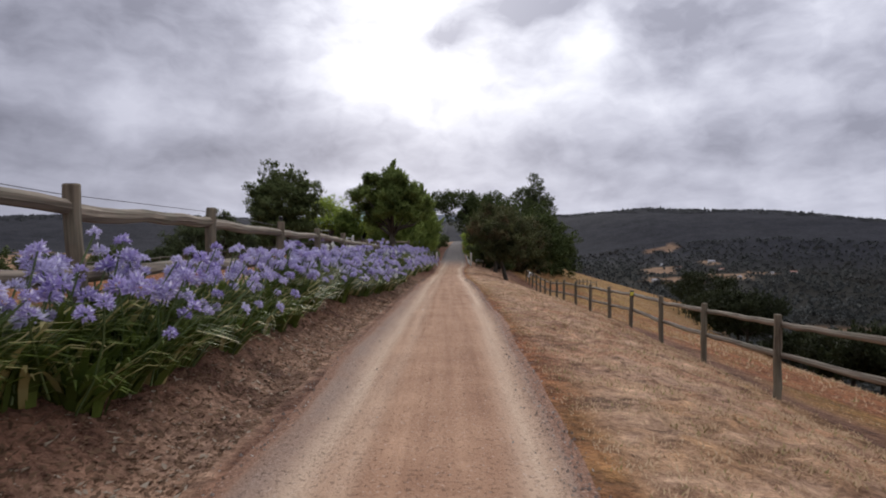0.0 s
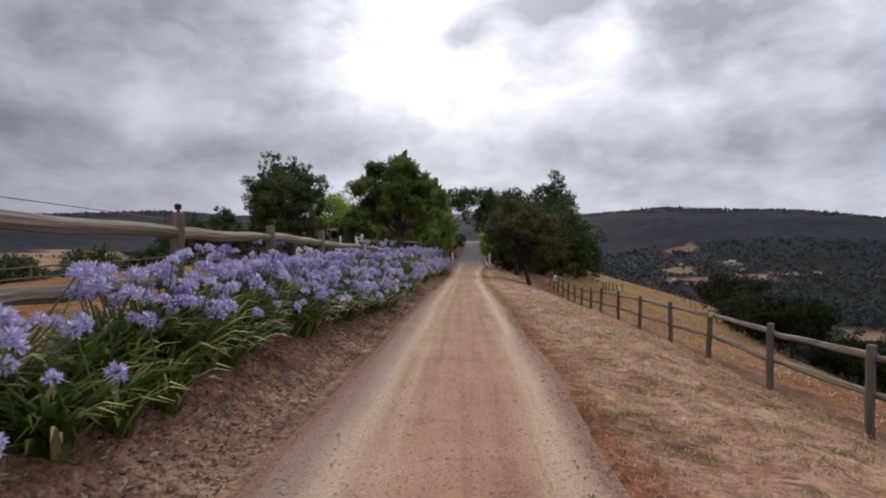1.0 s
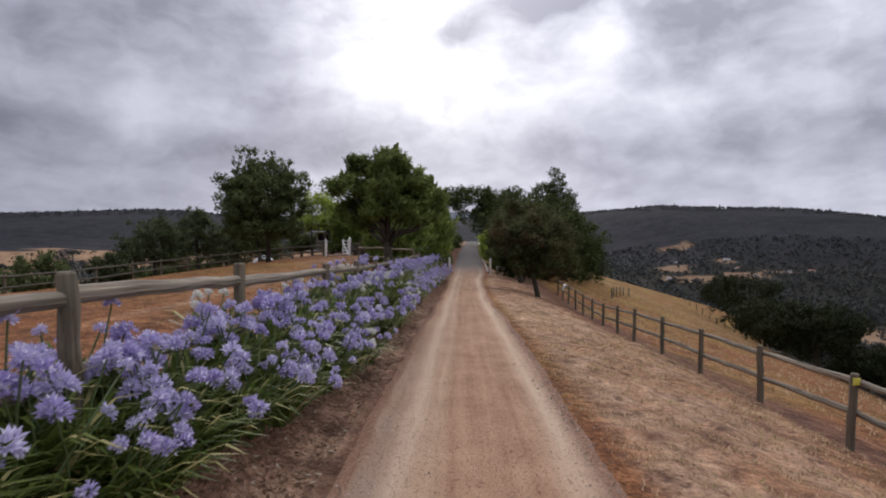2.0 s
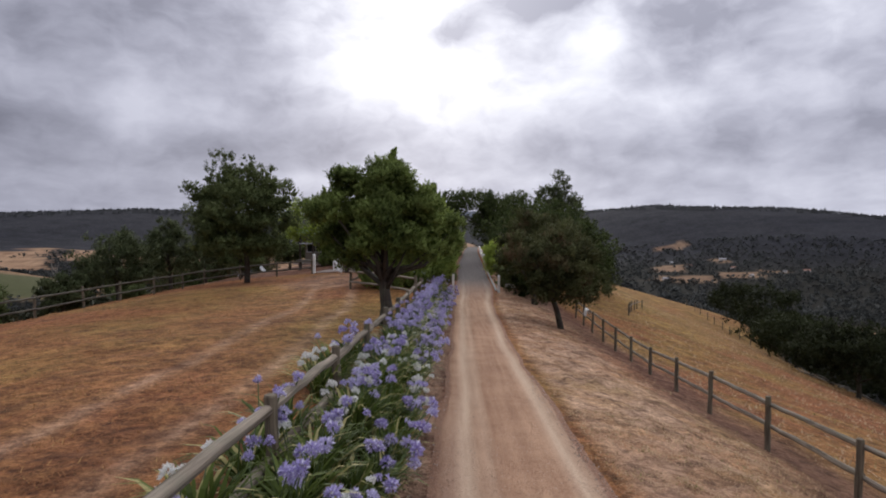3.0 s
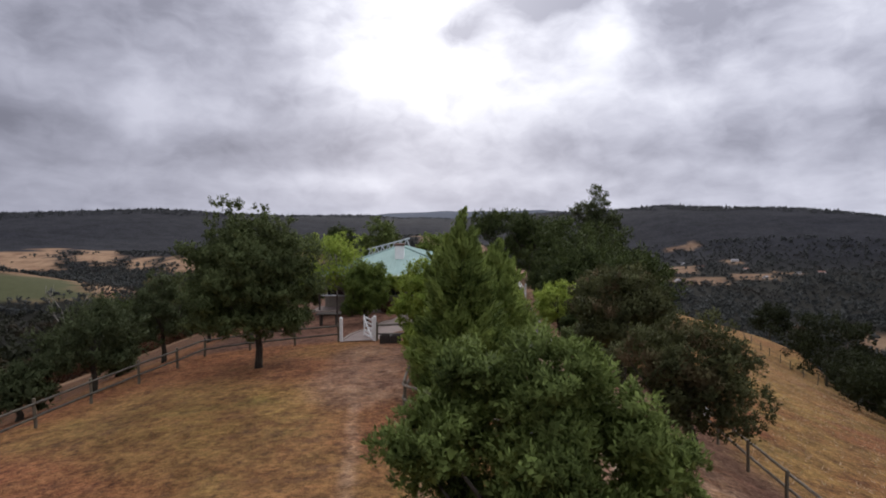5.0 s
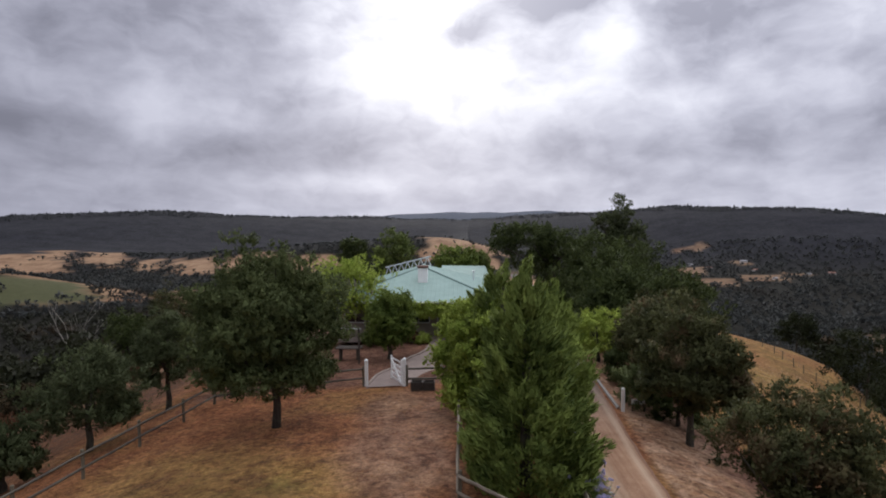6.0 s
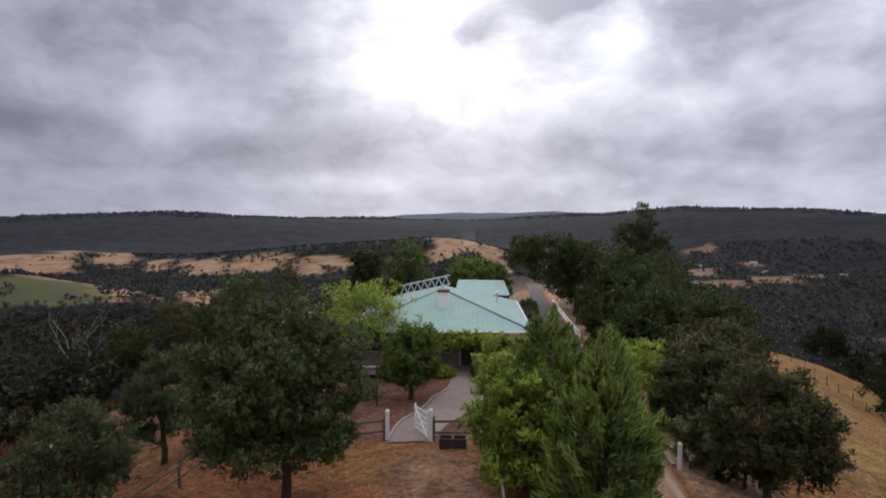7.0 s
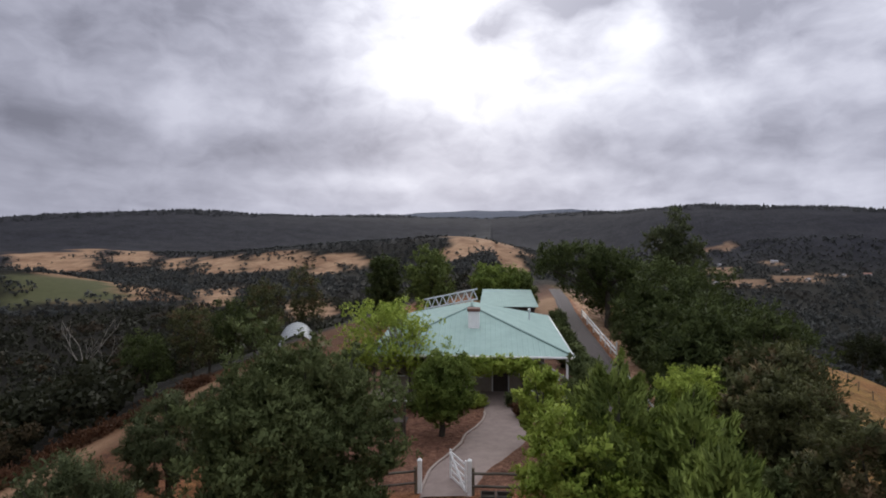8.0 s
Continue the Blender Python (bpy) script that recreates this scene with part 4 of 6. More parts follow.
make_tree("lime_tree", "bright green leafy young tree inside the rail fence", -4.15, 46.4, gz(-4.15, 46.4), 0.8, [(0.0, 0, 2.3, 1.55, 1.6, 1.9, 80), (0.1, -0.2, 0.9, 1.4, 1.3, 0.8, 40), (1.7, 0.6, 2.2, 1.3, 1.2, 1.7, 44)], M_LIME, 42000, 0.095, 48, limbs=8)
make_tree("garden_tree", "bright green young tree beside the garden path", -4.6, 55.0, gz(-4.6, 55), 0.6, [(0, 0, 1.9, 0.95, 0.95, 1.7, 40)], M_LIME, 8000, 0.12, 27, limbs=5)
make_tree("small_tree", "dark green small tree beside the house corner", -2.2, 58.5, gz(-2.2, 58.5), 0.6, [(0, 0, 1.9, 1.1, 1.1, 1.6, 46)], M_OAK, 8000, 0.14, 28, limbs=4)
make_tree("birch_tree", "light green open tree with bare twigs beside the house", -11.4, 63.0, gz(-11.4, 63), 1.6, [(-1.2, 0, 3.6, 2.6, 2.0, 2.2, 70), (1.2, 0, 3.4, 1.4, 1.4, 1.6, 14)], M_LIME, 20000, 0.10, 19, bark=M_PALEBARK, limbs=44, clump=0.5)
# outside the paddock fence
make_tree("olive_tree", "grey-green olive tree outside the paddock fence", -19.6, 46.3, gz(-19.6, 46.3), 1.0, [(0, 0, 2.4, 2.0, 2.0, 1.6, 70)], M_OLIVE, 16000, 0.14, 31, limbs=6, aspect=3.0, group="olive trees outside the fence")
make_tree("olive_tree", "grey-green olive tree outside the paddock fence", -18.9, 51.2, gz(-18.9, 51.2), 1.1, [(0, 0, 2.7, 1.6, 1.6, 1.7, 60)], M_OLIVE, 14000, 0.14, 32, limbs=6, aspect=3.0, group="olive trees outside the fence")
make_tree("olive_tree", "small grey-green olive bush outside the paddock fence", -21.0, 43.6, gz(-21, 43.6), 0.4, [(0, 0, 1.2, 1.2, 1.2, 1.0, 40)], M_OLIVE, 8000, 0.13, 33, limbs=4, aspect=3.0, group="olive trees outside the fence")
make_tree("olive_tree", "dark green tree outside the paddock fence", -15.4, 54.5, gz(-15.4, 54.5), 1.0, [(0, 0, 2.3, 1.8, 1.8, 1.7, 60)], M_OAK, 13000, 0.15, 34, limbs=5, group="olive trees outside the fence")
for k, (x, y, r, h) in enumerate([(-21.5, 38, 1.4, 2.4), (-22.5, 33, 1.6, 2.6), (-22, 28, 1.5, 2.6), (-22.2, 52.5, 0.9, 1.3), (-19.6, 58.5, 1.6, 3.2), (-18.0, 62.5, 1.6, 2.6), (-15.6, 68, 1.5, 2.2)]):
    make_tree("scrub_tree", "dark scrubby tree on the slope below the fence", x, y, gz(x, y), 0.5, [(0, 0, h * 0.6, r, r, h * 0.45, 46)], (M_OAK, M_OLIVE, M_GUM)[k % 3], 5000, 0.18, 130 + k, limbs=4, group="scrub below the fence")


# brown-green trees beyond the lower track
for k, (x, y, r, h) in enumerate([(-51, 103, 2.6, 8.5), (-47.5, 108, 3.0, 10.5), (-45, 114.5, 2.8, 9.6), (-41, 118, 2.9, 11.5), (-55, 109, 2.6, 8.2), (-37.5, 126, 3.1, 12.2), (-45.5, 125, 2.8, 10.5), (-50, 118, 2.7, 9.5)]):
    make_tree("slope_tree", "dark brown-green tree beyond the lower track", x, y, gz(x, y), h * 0.3, [(0, 0, h * 0.68, r, r, h * 0.34, 60), (r * 0.3, 0, h * 0.42, r * 0.9, r * 0.9, h * 0.2, 30)], M_RUST if k % 2 else M_GUM, 7000, 0.26, 360 + k, r0=0.18, limbs=6, clump=0.5, group="trees beyond the lower track")


def make_conifer(x, y, top, radius, seed, blunt=1.0):
    rr = np.random.RandomState(seed)
    z0 = gz(x, y)
    h = top - z0
    root = thing("cypress_tree", "cone-shaped green cypress with feathery upswept sprays", "tree", Matrix.Translation((x, y, z0)))
    V, Fs = tube([(0, 0, -0.3), (0, 0, h * 0.5), (0, 0, h * 0.96)], [0.2, 0.12, 0.02], 8)
    child("trunk", mesh_from("trunk", V, Fs, M_BARK, True), root)
    Q, FN = [], []
    n = int(260 * radius)
    for i in range(n):
        # sprays stand together in boughs
        j = i // 6
        g = np.random.RandomState(1000 * seed + j)
        t = min(1.0, (6 * j + 3) / n)
        z = h * (0.02 + 0.96 * (1 - (1 - t) ** 0.62)) + rr.uniform(-0.16, 0.16)
        z = min(max(z, 0.1), h * 0.985)
        az = j * 2.39996 + g.uniform(-0.4, 0.4) + rr.uniform(-0.55, 0.55) * (0.3 + 0.7 * z / h)
        prof = radius * (min(1.0, (1 - z / h) ** 0.8 * blunt) + 0.02) * g.uniform(0.78, 1.16) * (0.7 + 0.3 * min(1, z / (0.12 * h)))
        rad = prof * rr.uniform(0.62, 1.05)
        d = np.array((math.cos(az), math.sin(az), rr.uniform(0.5, 1.5) * (1 + 2.5 * (z / h) ** 4)))
        d /= np.linalg.norm(d)
        ln = rr.uniform(0.45, 0.9) * (0.5 + 0.5 * (1 - z / h)) + 0.15
        tip = np.array((math.cos(az) * rad, math.sin(az) * rad, z + (0.3 + 0.1 * g.rand()) * min(1.0, 1.15 - z / h)))
        k = 84
        f = rr.rand(k)
        ps = tip - d * ln * (1 - f)[:, None] + rr.normal(size=(k, 3)) * (0.05 + 0.13 * (1 - f))[:, None] * ln
        a = d + rr.normal(size=(k, 3)) * 0.30
        a /= np.linalg.norm(a, axis=1)[:, None]
        b = np.cross(a, rr.normal(size=(k, 3)))
        b /= np.linalg.norm(b, axis=1)[:, None]
        s = (0.20 * rr.uniform(0.7, 1.3, k))[:, None]
        Q.append(np.stack([ps - a * s * 0.5 - b * s * 0.13, ps - a * s * 0.5 + b * s * 0.13, ps + a * s * 0.6], 1))
        c0 = tip - d * ln * 0.75
        o = (ps - c0) / np.linalg.norm(ps - c0, axis=1)[:, None] + np.array((math.cos(az) * 0.6, math.sin(az) * 0.6, 0.35)) + rr.normal(size=(k, 3)) * 0.25
        FN.append(o / np.linalg.norm(o, axis=1)[:, None])
    child("crown", quads_mesh("crown", np.concatenate(Q), M_CYPRESS, np.concatenate(FN)), root)


make_conifer(-3.05, 39.9, 6.35, 2.25, 21, 1.05)
make_conifer(-3.2, 47.2, 5.75, 1.95, 22, 2.1)
make_conifer(-1.5, 46.0, 5.15, 1.7, 23, 1.7)

# dark gums beyond the drive
for i, (x, y, top, rx, rz, mat) in enumerate([
    (7.6, 97, 5.6, 4.4, 3.8, M_GUM), (8.0, 79, 6.0, 4.0, 4.2, M_GUM), (11.5, 86, 5.6, 4.2, 4.2, M_GUM), (11.8, 71, 3.4, 3.4, 3.2, M_GUM), (14.0, 80, 2.6, 3.4, 3.4, M_GUM),
    (8.6, 63, 2.4, 2.7, 2.5, M_RUST), (7.2, 70.5, 4.2, 2.8, 3.6, M_GUM), (5.4, 67.5, 2.6, 1.9, 2.3, M_GUM), (6.2, 76, 4.0, 2.4, 3.0, M_GUM), (6.0, 58.5, 1.9, 1.7, 1.9, M_RUST),
    (16.8, 86, 0.4, 3.0, 2.8, M_GUM), (14.6, 91, 2.4, 3.2, 3.2, M_GUM),
    (-19.2, 100, 4.8, 2.0, 3.2, M_GUM), (-13.8, 100, 5.9, 2.6, 3.8, M_WATTLE), (-6.2, 101, 3.7, 2.7, 2.4, M_ROUND), (-3.0, 103, 3.0, 2.0, 2.2, M_WATTLE)]):
    z0 = gz(x, y)
    cz = top - z0 - rz
    make_tree("gum_tree", "dense dark green gum tree on the ridge", x, y, z0, max(1.2, cz - rz * 0.6), [(0, 0, cz, rx, rx, rz, 80), (rx * 0.2, 0, cz - rz * 0.7, rx * 0.85, rx * 0.85, rz * 0.8, 40)], mat, 8800, 0.30, 100 + i, r0=0.22, limbs=6, clump=0.55, group="dark gums on the ridge")
for i, (x, y, r, h) in enumerate([(42.2, 93.3, 4.3, 8.2), (33.9, 71.1, 2.7, 4.6), (32.4, 63.3, 2.6, 4.3), (29.5, 55.8, 2.8, 4.8), (38, 80, 2.9, 5.0), (37, 58, 2.4, 3.6), (33, 48, 2.4, 3.6), (28.0, 39, 2.2, 3.4), (24, 31, 1.9, 3.2), (20.5, 21, 1.8, 3.0), (49, 99, 3.8, 6.5), (45, 72, 2.8, 4.2), (55, 131, 2.4, 6.8)]):
    make_tree("crest_tree", "dark tree at the edge of the grass slope", x, y, gz(x, y), h * 0.25, [(0, 0, h * 0.68, r * 1.25, r * 1.25, h * 0.42, 70)], M_DARKTREE, 8000, 0.27, 150 + i, r0=0.16, limbs=4, clump=0.5, group="trees at the edge of the slope")
z0 = gz(5.6, 92)
make_tree("spreading_tree", "broad dark tree with a flat layered crown over the driveway", 5.6, 92, z0, 4.2, [(-3.2, 0, 6.9 - z0 - 1.5, 3.6, 3.2, 1.4, 60), (-5.6, -0.5, 5.2 - z0 - 0.9, 2.0, 2.2, 1.0, 26), (0.6, 0, 6.0 - z0 - 2.0, 3.0, 3.0, 1.9, 60), (-2.2, 0, 3.6 - z0 - 1.0, 2.6, 2.6, 1.2, 36)], M_GUM, 15000, 0.26, 119, r0=0.28, limbs=10, clump=0.5)
z0 = gz(16.6, 105.8)
make_tree("tall_gum", "tall ragged gum tree that stands above the others", 16.6, 105.8, z0, 7.0, [(0.3, 0, 10.6 - z0 - 2.2, 1.7, 1.7, 2.0, 26), (-1.6, 0, 8.6 - z0 - 2.0, 2.2, 2.0, 1.4, 24), (0.6, 0, 5.5 - z0 - 2, 3.2, 3.0, 3.2, 50)], M_OLIVE, 9000, 0.34, 120, r0=0.3, limbs=8, clump=0.6)
for i, (x, y, r, h) in enumerate([(-1.2, 63.5, 0.8, 1.7), (-1.0, 67.0, 0.8, 1.6), (-0.9, 71.0, 0.9, 1.7), (-0.8, 75.0, 0.9, 1.6), (-0.6, 79.5, 0.9, 1.6), (-0.4, 84.5, 1.0, 1.6), (0.2, 90.0, 1.0, 1.7), (4.3, 57.2, 1.1, 2.0), (4.6, 66.0, 1.2, 2.4), (4.8, 69.5, 1.3, 2.8), (5.1, 73.0, 1.4, 3.2), (5.6, 77.0, 1.6, 3.4), (6.0, 81.5, 1.8, 3.6), (6.5, 87.0, 2.0, 4.0), (3.9, 52.2, 1.1, 2.3), (5.2, 51.2, 1.4, 2.6)]):
    make_tree("verge_bush", "dense dark bush beside the upper driveway", x, y, gz(x, y), 0.3, [(0, 0, h * 0.5, r, r, h * 0.5, 34)], M_GUM if i % 2 else M_OAK, 4500, 0.17, 180 + i, r0=0.05, limbs=3, category="shrub", group="bushes beside the upper driveway")

# ---- the house ----
M_ROOF = plain("pale_green_roof_sheet", (0.33, 0.45, 0.405), 0.75, 0.12, 1.3, 0.15)
# capping toned darker than the sheets, painting in the shadowy line of the hips
M_CAPPING = plain("roof_capping", (0.20, 0.285, 0.26), 0.7, 0.15, 2.0, 0.2)
M_CHIMNEY = plain("whitewash", (0.86, 0.85, 0.84), 0.8, 0.06, 5.0)
M_WALL = plain("cream_render", (0.34, 0.29, 0.235), 0.85, 0.12, 3.0)
M_DARKWOOD = plain("dark_stained_timber", (0.06, 0.045, 0.035), 0.7, 0.3, 8.0)
M_STEEL = plain("galvanised_truss", (0.56, 0.58, 0.60), 0.45, 0.15, 9.0, 0.5, 0.3)
M_GLASS = plain("dark_window_glass", (0.02, 0.022, 0.025), 0.08, 0.1, 3.0, 0.6, 0.0, 0.0)
M_BRICK = plain("chimney_brick", (0.16, 0.09, 0.07), 0.9, 0.3, 12.0)
M_CONCRETE = plain("pinkish_paving", (0.265, 0.205, 0.178), 0.9, 0.22, 2.2)
M_TROUGH = plain("old_dark_timber", (0.045, 0.036, 0.03), 0.8, 0.35, 9.0)


def roof_sheet(name, corners, parent, mat, pitch=0.19, thick=0.03):
    """A ribbed roof sheet over four corners (eave left, eave right, top right, top left)."""
    a, b, c, d = (Vector(p) for p in corners)
    n = max(2, int((b - a).length / pitch))
    V, Fs = [], []
    nrm = (b - a).cross(d - a).normalized()
    for i in range(n + 1):
        t = i / n
        for s, lift in ((0.0, 0.0), (0.12, 0.03), (0.24, 0.0)):
            u = min(1.0, t + s / n)
            p, q = a.lerp(b, u), d.lerp(c, u)
            V += [p + nrm * (lift + thick), q + nrm * (lift + thick), p, q]
    m = len(V) // 4
    for i in range(m - 1):
        o = 4 * i
        Fs += [(o, o + 4, o + 5, o + 1), (o + 2, o + 3, o + 7, o + 6), (o, o + 2, o + 6, o + 4), (o + 1, o + 5, o + 7, o + 3)]
    return child(name, mesh_from(name, V, Fs, mat), parent)


def hip_slope(parent, start, run_dir, inward, length, reach, rise, mat, pitch=0.3, thick=0.03):
    """One ribbed slope of a hipped roof: ribs climb from the eave to the hips and the ridge."""
    a, e, w = Vector(start), Vector(run_dir), Vector(inward)
    n = int(length / pitch)
    V, Fs = [], []
    for i in range(n + 1):
        for s, lift in ((0.0, 0.0), (0.1, 0.018), (0.2, 0.0)):
            u = min(length, length * (i + s) / n)
            run = max(0.0, min(u, length - u, reach))
            p = a + e * u
            q = p + w * run + Vector((0, 0, rise * run))
            V += [p + Vector((0, 0, lift + thick)), q + Vector((0, 0, lift + thick)), p, q]
    for i in range(len(V) // 4 - 1):
        o = 4 * i
        Fs += [(o, o + 4, o + 5, o + 1), (o + 2, o + 3, o + 7, o + 6), (o, o + 2, o + 6, o + 4)]
    return child("roof", mesh_from("roof", V, Fs, mat), parent)


def truss(root, a, b, depth, n, name="roof_truss", r=0.045):
    """A flat steel truss from a to b: two chords and zigzag webs, one part."""
    a, b = Vector(a), Vector(b)
    up = Vector((0, 0, depth))
    V, Fs = [], []

    def add(p, q, rad):
        v, f = tube([p, q], [rad, rad], 5)
        o = len(V)
        V.extend(v)
        Fs.extend(tuple(k + o for k in g) for g in f)

    add(a, b, r)
    add(a + up, b + up, r)
    for i in range(n):
        p, q = a.lerp(b, i / n), a.lerp(b, (i + 1) / n)
        add(p, p.lerp(q, 0.5) + up, r * 0.7)
        add(p.lerp(q, 0.5) + up, q, r * 0.7)
    child(name, mesh_from(name, V, Fs, M_STEEL), root)


def make_house():
    g = -0.66
    root = thing("house", "low house with a pale green roof and white chimney", "house", Matrix.Translation((-8, 68, g)))
    inv = root.matrix_basis.inverted()

    def at(p):
        return inv @ Vector(p)

    ez, xr, xl, yf = 1.91, -2.18, -13.6, 62.4
    # a hipped roof: four slopes, with capping on the hips that face the garden
    yb, half, pitch = 76.0, (xr - xl) / 2, 0.325
    hip_slope(root, at((xl, yf, ez)), (1, 0, 0), (0, 1, 0), xr - xl, half, pitch, M_ROOF)
    hip_slope(root, at((xr, yf, ez)), (0, 1, 0), (-1, 0, 0), yb - yf, half, pitch, M_ROOF)
    hip_slope(root, at((xl, yb, ez)), (0, -1, 0), (1, 0, 0), yb - yf, half, pitch, M_ROOF)
    hip_slope(root, at((xr, yb, ez)), (-1, 0, 0), (0, -1, 0), xr - xl, half, pitch, M_ROOF)
    peak = (xr - half, yf + half, ez + half * pitch + 0.05)
    for p, q in (((xl, yf, ez + 0.05), peak), ((xr, yf, ez + 0.05), peak), (peak, (xr - half, yb - half, peak[2]))):
        V, Fs = tube([at(p), at(q)], [0.07, 0.07], 6)
        child("ridge_cap", mesh_from("ridge_cap", V, Fs, M_CAPPING, True), root)
    for p, q in (((xl, yf - 0.03, ez - 0.04), (xr, yf - 0.03, ez - 0.04)), ((xr + 0.03, yf, ez - 0.04), (xr + 0.03, yb, ez - 0.04))):
        V, Fs = tube([at(p), at(q)], [0.075, 0.075], 6)
        child("gutter", mesh_from("gutter", V, Fs, M_WHITE, True), root)
    # walls set back under the eaves
    wall_h = 2.45
    for sx, sy, cx, cy in ((9.6, 0.25, -8.4, 64.6), (0.25, 9.5, -3.7, 69.2), (0.25, 9.5, -13.1, 69.2), (9.6, 0.25, -8.4, 73.8)):
        child("wall", bm_mesh("wall", box_bm(sx, sy, wall_h, 0.01, at((cx, cy, g - 0.1))), M_WALL), root)
    # front door, windows and verandah posts
    for cx, w, h, z, kind in ((-6.1, 0.95, 2.05, 0.0, "door"), (-7.9, 1.5, 1.1, 0.85, "window"), (-10.2, 1.5, 1.1, 0.85, "window"), (-12.3, 1.5, 1.1, 0.85, "window"), (-4.6, 0.8, 1.1, 0.85, "window")):
        ob = child(kind, bm_mesh(kind, box_bm(w, 0.06, h, 0.004, at((cx, 64.43, g + z))), M_GLASS if kind == "window" else M_DARKWOOD), root)
        for fx, fz, fw, fh in ((-w / 2, 0, 0.07, h), (w / 2, 0, 0.07, h), (0, h - 0.035, w, 0.07), (0, -0.035, w, 0.07), (0, 0, 0.05, h)):
            if kind == "door" and fx == 0:
                continue
            child("frame_bar", bm_mesh("frame_bar", box_bm(fw, 0.05, fh, 0.004, at((cx + fx, 64.38, g + z + fz))), M_WHITE), ob)
    for cx in (-13.2, -11.2, -8.9, -4.9, -2.5):
        child("verandah_post", bm_mesh("verandah_post", box_bm(0.12, 0.12, 2.5, 0.01, at((cx, 62.6, g))), M_DARKWOOD if cx != -2.5 else M_WHITE), root)
    bm = box_bm(11.6, 2.4, 0.1, 0.01, at((-7.9, 63.4, g - 0.08)))
    child("verandah_floor", bm_mesh("verandah_floor", bm, M_CONCRETE), root)
    # balustrade with crossed braces at the end of the verandah
    for z in (0.12, 0.95):
        V, Fs = tube([at((-4.9, 62.6, g + z)), at((-2.5, 62.6, g + z))], [0.04, 0.04], 5)
        child("handrail", mesh_from("handrail", V, Fs, M_WHITE), root)
    for x0 in (-4.9, -3.7):
        for p, q in (((x0, 62.6, g + 0.14), (x0 + 1.2, 62.6, g + 0.93)), ((x0, 62.62, g + 0.93), (x0 + 1.2, 62.62, g + 0.14))):
            V, Fs = tube([at(p), at(q)], [0.025, 0.025], 4)
            child("brace", mesh_from("brace", V, Fs, M_WHITE), root)
    ch = child("chimney", bm_mesh("chimney", box_bm(0.68, 0.6, 1.2, 0.02, at((-7.68, 65.6, 2.72))), M_CHIMNEY), root, label="white rendered chimney")
    child("cap", bm_mesh("cap", box_bm(0.78, 0.7, 0.18, 0.015, at((-7.68, 65.6, 3.9))), M_BRICK), ch, label="dark brick chimney cap")
    V, Fs = tube([at((-4.0, 70.5, 2.5)), at((-4.0, 70.5, 3.15)), at((-4.0, 70.5, 3.16)), at((-4.0, 70.5, 3.3))], [0.06, 0.06, 0.11, 0.11], 8)
    child("flue", mesh_from("flue", V, Fs, M_STEEL), root)
    truss(root, at((-11.8, 76.4, 2.3)), at((-7.6, 74, 3.45)), 0.75, 7, r=0.06)
    # a lattice brace beside the end post of the verandah
    truss(root, at((-4.35, 62.75, g + 2.05)), at((-2.6, 62.75, g + 0.95)), 0.42, 5, "lattice_brace", 0.04)
    return root


make_house()


def make_shed():
    g = gz(-4.8, 92)
    root = thing("shed", "low outbuilding with a pale green sheet roof behind the house", "shed", Matrix.Translation((-4.8, 93, g)))
    inv = root.matrix_basis.inverted()

    def at(p):
        return inv @ Vector(p)

    roof_sheet("roof", [at((-7.6, 86.0, 1.05)), at((-2.0, 86.0, 1.05)), at((-2.3, 92.1, 1.93)), at((-7.3, 92.1, 1.98))], root, M_ROOF)
    for sx, sy, cx, cy in ((4.9, 0.2, -4.8, 86.8), (0.2, 5.0, -7.2, 89.3), (0.2, 5.0, -2.4, 89.3), (4.9, 0.2, -4.8, 91.8)):
        child("wall", bm_mesh("wall", box_bm(sx, sy, 0.95 - g, 0.01, at((cx, cy, g - 0.1))), M_DARKWOOD), root)
    for cx in (-6.2, -4.4):
        child("window", bm_mesh("window", box_bm(1.2, 0.06, 0.8, 0.004, at((cx, 86.67, g + 1.0))), M_GLASS), root)
    return root


make_shed()


PATH_X = ((50, 51, 53, 56, 59, 61, 64), (-8.4, -8.4, -8.0, -6.6, -6.1, -6.3, -6.3))
PATH_W = ((50, 51, 54, 57, 60, 64), (0.95, 1.0, 1.35, 1.55, 0.85, 0.75))


def make_path():
    """The garden path from the gate to the house door."""
    ys = np.linspace(50.6, 63.4, 60)
    c, w = along(ys, PATH_X), along(ys, PATH_W)
    V, Fs = [], []
    for i, y in enumerate(ys):
        for k in range(9):
            f = k / 4 - 1
            x = c[i] + w[i] * f
            V.append((x, y, gz(x, y) + (0.05 if 0 < k < 8 else -0.03)))
    for i in range(len(ys) - 1):
        for k in range(8):
            o = i * 9 + k
            Fs.append((o, o + 1, o + 10, o + 9))
    tagged(new("garden_path", mesh_from("garden_path", V, Fs, M_CONCRETE, True)), "grey curving garden path to the house", "path", kind="structure")


make_path()


def path_edging():
    """A pale flush edging that bounds the garden path."""
    ys = np.linspace(51.2, 60.5, 40)
    c = along(ys, PATH_X) - along(ys, PATH_W) + 0.06
    V, Fs = [], []
    for x, y in zip(c, ys):
        z = gz(x, y)
        V += [(x - 0.05, y, z - 0.05), (x - 0.05, y, z + 0.075), (x + 0.05, y, z + 0.075), (x + 0.05, y, z - 0.05)]
    for i in range(len(ys) - 1):
        for k in range(3):
            o = 4 * i + k
            Fs.append((o, o + 4, o + 5, o + 1))
    tagged(new("path_edging", mesh_from("path_edging", V, Fs, plain("pale_edging", (0.33, 0.27, 0.23), 0.9, 0.2, 4.0))), "pale edging along the curving garden path", "edging", kind="structure")


path_edging()


